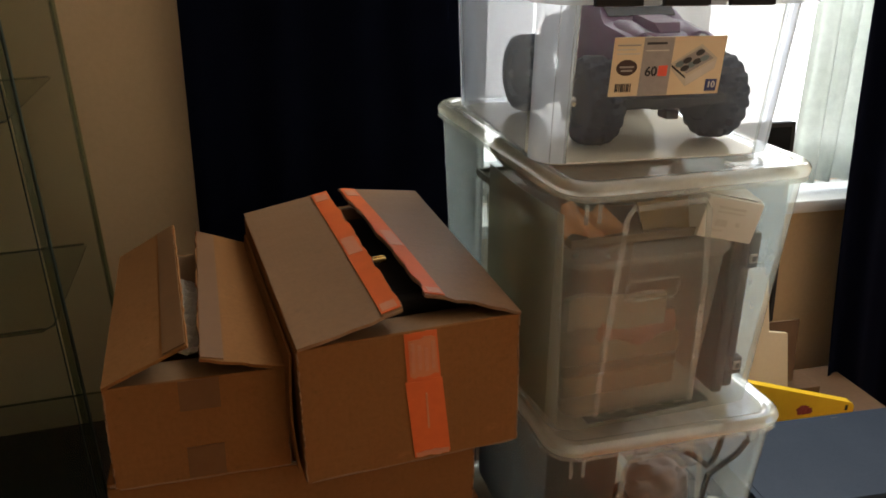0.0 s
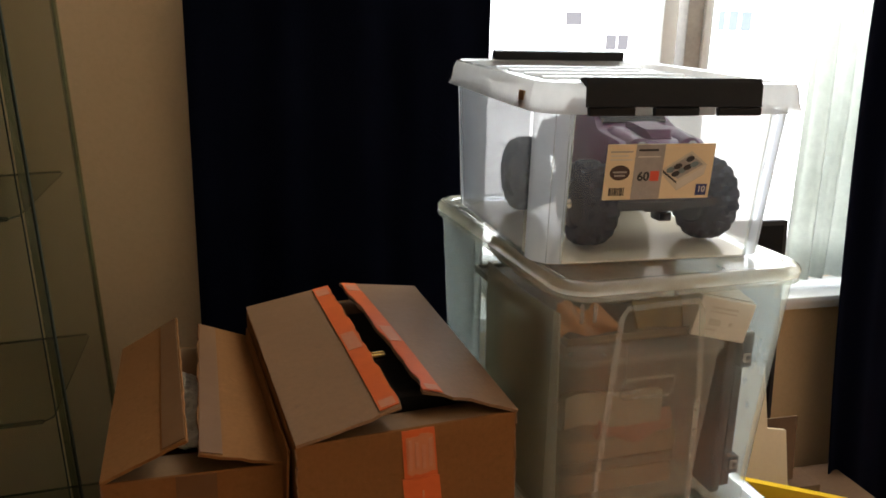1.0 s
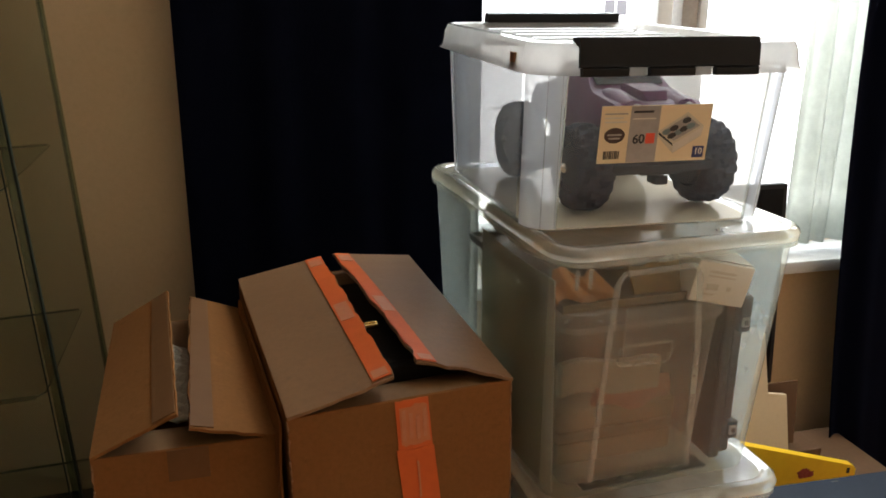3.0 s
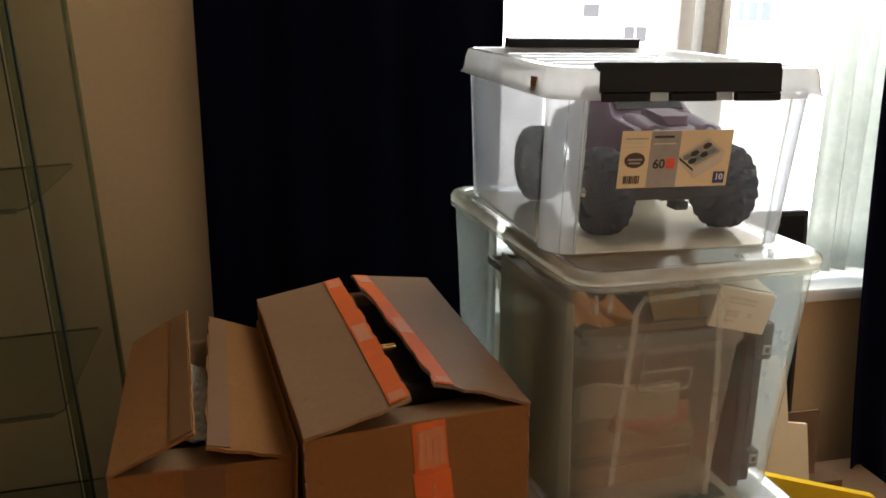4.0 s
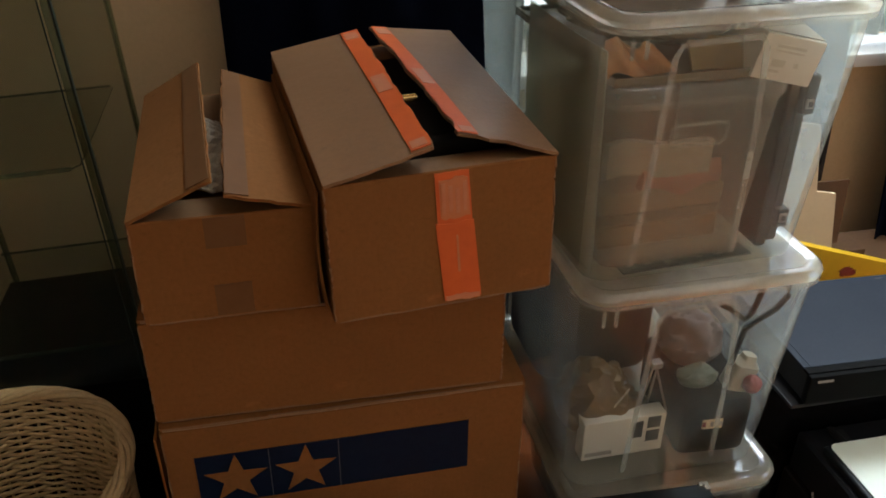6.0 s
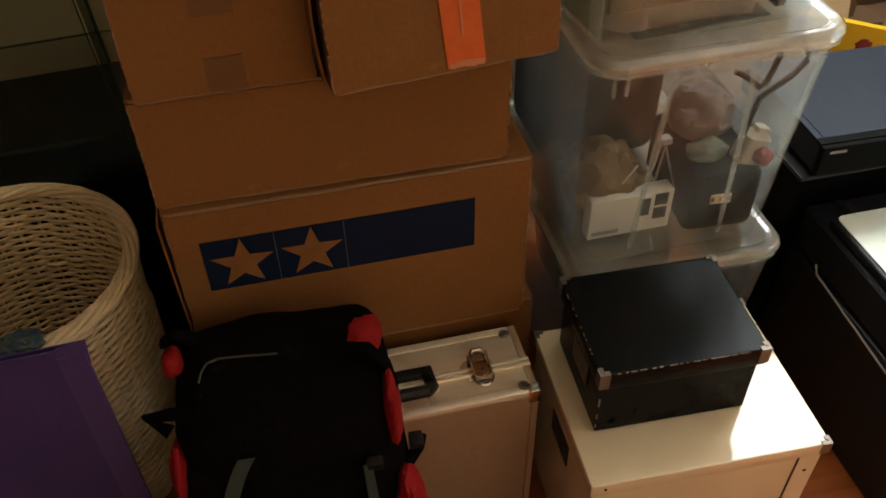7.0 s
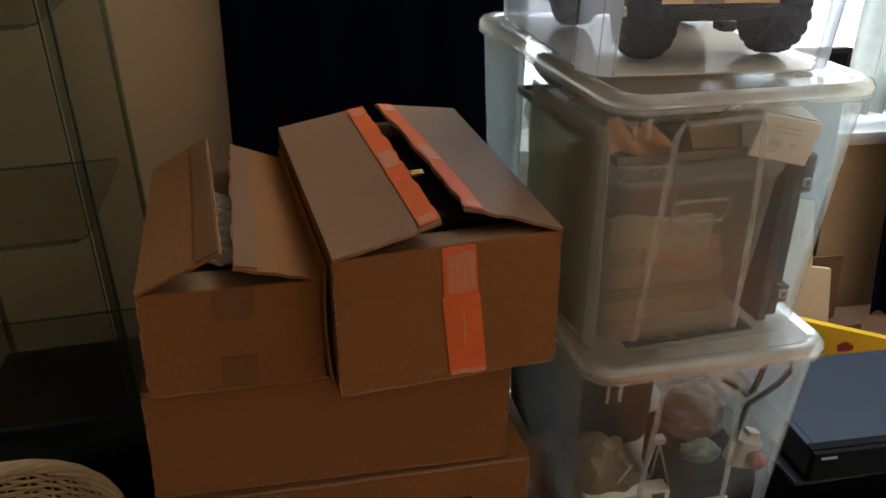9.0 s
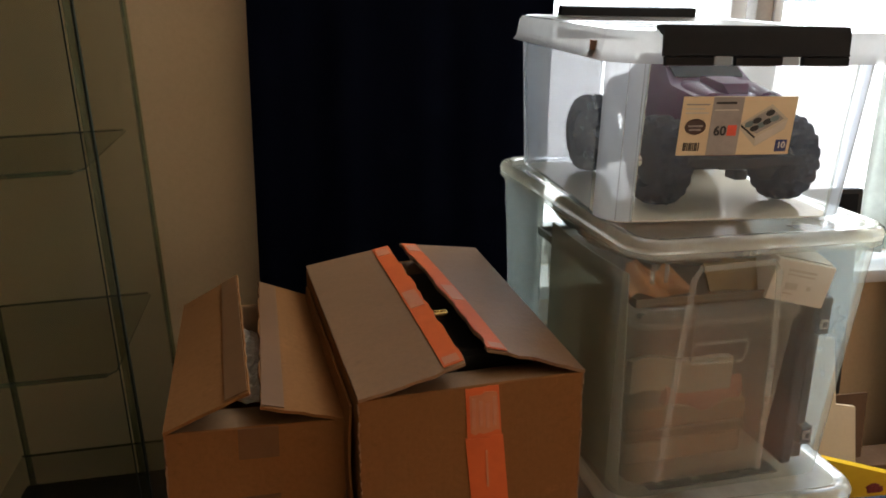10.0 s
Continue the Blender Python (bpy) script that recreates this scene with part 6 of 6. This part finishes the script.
# ---- equipment beside the clear stack ----
def video_recorder():
    w, d, h = 0.465, 0.278, 0.062
    c = thing("video_recorder", pose(0.470, 0.070, 0.488, 0, 0, -1.5), "slim black video recorder with a blue-grey metal lid", "video recorder")
    part("body", box(0, w, 0.012, d, 0.004, h - 0.004, 0.002), BLACK_PL, c)
    top = part("top_cover", box(0.0, w, 0.026, d, h - 0.004, h, 0.0015), VCR_TOP, c, "blue-grey metal cover")
    for x in (0.012, w - 0.016):
        part("cover_crease", box(x, x + 0.0025, 0.028, d - 0.004, h, h + 0.0012, 0.0005), LABEL_GREY if x > 0.1 else VCR_TOP, top)
    for x in (0.12, 0.30):
        part("vent_slot", box(x, x + 0.016, d - 0.014, d - 0.010, h - 0.0005, h + 0.0004), INK_AND_SHADE, top)
    part("front_lip", box(0.0, w, 0.010, 0.0255, h - 0.006, h - 0.0005, 0.0015), NIGHT, c)
    fr = part("front_panel", box(0, w, 0.0, 0.014, 0.0, h - 0.003, 0.003), NIGHT, c, "glossy black front")
    part("lettering_bar", box(0.014, 0.044, -0.0006, 0.0004, h - 0.016, h - 0.011), LABEL_GREY, fr)
    part("indicator", box(0.212, 0.215, -0.0006, 0.0004, h - 0.012, h - 0.009), TEXT_PALE, fr)
    for x in (0.03, w - 0.05):
        for y in (0.03, d - 0.05):
            part("foot", disc_z(0.012, -0.010, 0.005), BLACK_PL, c, "", pose(x, y, 0))


video_recorder()


def stand():
    c = thing("low_cabinet", pose(0.452, 0.145, 0.0), "black low cabinet under the video recorder", "cabinet")
    part("carcass", box(0, 0.47, 0.0, 0.19, 0.03, 0.47, 0.004), GLOSS_BLACK, c)
    part("plinth", box(0.02, 0.45, 0.02, 0.17, 0.0, 0.03), BLACK_PL, c)
    part("top_board", box(0.004, 0.474, -0.062, 0.192, 0.47, 0.478, 0.002), BLACK_PL, c)


stand()


def printer():
    c = thing("printer", pose(0.515, -0.30, 0.0), "charcoal multifunction printer with a pale sheet on its lid", "printer")
    w, d = 0.46, 0.430
    part("lower_body", box(0, w, 0, d, 0.0, 0.28, 0.006), BLACK_PL, c)
    part("upper_body", box(0.004, w - 0.004, 0.004, d - 0.004, 0.284, 0.372, 0.012, 3), PRINT_GREY, c)
    lid = part("scanner_lid", box(0.012, w - 0.01, 0.006, d - 0.068, 0.374, 0.392, 0.006, 3), PRINT_GREY, c)
    part("hinge_slot", box(0.075, 0.088, d - 0.075, d - 0.02, 0.3725, 0.3745), INK_AND_SHADE, c)
    part("hinge_rail", box(0.058, 0.070, d - 0.085, d - 0.012, 0.372, 0.378, 0.002), BLACK_PL, c)
    # grey bar in place of the highlight on the side groove
    part("side_highlight", tube(bmesh.new(), [(-0.0005, 0.03, 0.262), (-0.0015, 0.12, 0.265), (-0.0015, d - 0.10, 0.284), (-0.0005, d - 0.09, 0.300)], 0.0022, 6), LABEL_GREY, c, "pale line painted as the highlight along the side groove")
    part("paper_tray", box(0.05, w - 0.05, -0.10, 0.0, 0.05, 0.07, 0.004), BLACK_PL, c)
    p = thing("paper_sheet", pose(0.536, -0.218, 0.3925), "pale greenish sheet lying on the printer", "paper")
    pts = rounded(0.42, 0.275, 0.012)
    part("sheet", loft(bmesh.new(), [[(x + 0.21, y + 0.14, z) for x, y in pts] for z in (0.0, 0.002)], True, True), PAPER_GREEN, p)


printer()


# ---- behind, under the window ----
def flat_panel():
    c = thing("flat_panel", pose(0.637, 0.755, 0.55, -4, 0, 0), "thin black framed panel leaning under the window", "panel")
    part("frame", box(0.115, 0.297, 0.0, 0.022, 0.0, 0.515, 0.003), BLACK_PL, c)
    part("screen", box(0.127, 0.285, -0.001, 0.001, 0.012, 0.503), GLOSS_BLACK, c)


flat_panel()


def clutter_window():
    t = thing("side_table", pose(0.60, 0.52, 0.0), "brown wooden low table behind the boxes", "table")
    part("tabletop", box(0, 0.62, 0, 0.33, 0.31, 0.335, 0.003), DARK_KRAFT, t)
    for x in (0.02, 0.57):
        for y in (0.02, 0.28):
            part("leg", box(x, x + 0.03, y, y + 0.03, 0, 0.31, 0.002), BROWN_THING, t)
    f = thing("foam_sheet", pose(0.85, 0.71, 0.336, -6, 0, 0), "cream foam packing sheet with a notched edge", "packing")
    bm = bmesh.new()
    out = [(-0.12, 0.0), (0.135, 0.0), (0.115, 0.19), (0.060, 0.20), (0.040, 0.37), (-0.12, 0.40)]
    loft(bm, [[(x, y, z) for x, z in out] for y in (0.0, 0.012)], True, True)
    part("sheet", bm, CREAM, f)
    g = thing("brown_board", pose(0.96, 0.75, 0.336, -5, 0, 0), "offcut of brown cardboard leaning on the wall", "board")
    part("sheet", box(-0.05, 0.065, 0.0, 0.005, 0.0, 0.205), DARK_KRAFT, g)
    h = thing("brown_box", pose(0.98, 0.62, 0.336), "small brown box on the low table", "box")
    part("body", box(0.0, 0.10, 0.09, 0.18, 0.0, 0.030, 0.002), DARK_KRAFT, h)
    y = thing("yellow_package", pose(1.034, 0.54, 0.336), "yellow printed envelope with red marks, propped on edge", "package")
    env = [(-0.37, 0.0), (0.0, 0.0), (0.002, 0.078), (-0.006, 0.088), (-0.36, 0.200)]
    b = part("body", loft(bmesh.new(), [[(x, q, z) for x, z in env] for q in (0.0, 0.022)], True, True), YELLOW, y)
    for k in range(5):
        part("red_mark", blob(0.010 + 0.003 * (k % 2), 0.0020, 0.010, 60 + k, 0.3), RED, b, "", pose(-0.150 + 0.012 * (k % 3), 0.0005, 0.074 + 0.010 * (k // 3)))
    part("dark_notch", box(-0.024, -0.016, -0.001, 0.002, 0.070, 0.084), INK_AND_SHADE, b)


clutter_window()


# ---- floor planks ----
def planks():
    wd, ln = 0.193, 1.28
    rows = int((WALL_Y - Y0) / wd) + 1
    shared = {}
    for r in range(rows):
        y0, y1 = Y0 + r * wd, min(Y0 + (r + 1) * wd, WALL_Y)
        x = X0 - (r * 0.47 % ln)
        while x < X1:
            a, b = max(x, X0), min(x + ln, X1)
            x += ln
            if b - a < 0.02 or y1 - y0 < 0.02:
                continue
            key = (round(b - a, 3), round(y1 - y0, 3))
            if key not in shared:
                me = mesh_of(box(0.0004, key[0] - 0.0004, 0.0004, key[1] - 0.0004, -0.012, 0.0, 0.0008, 1), "plank")
                me.materials.append(WOOD)
                shared[key] = me
            ob = new("plank", shared[key])
            ob.parent = floor
            ob.location = (a, y0, 0)


planks()
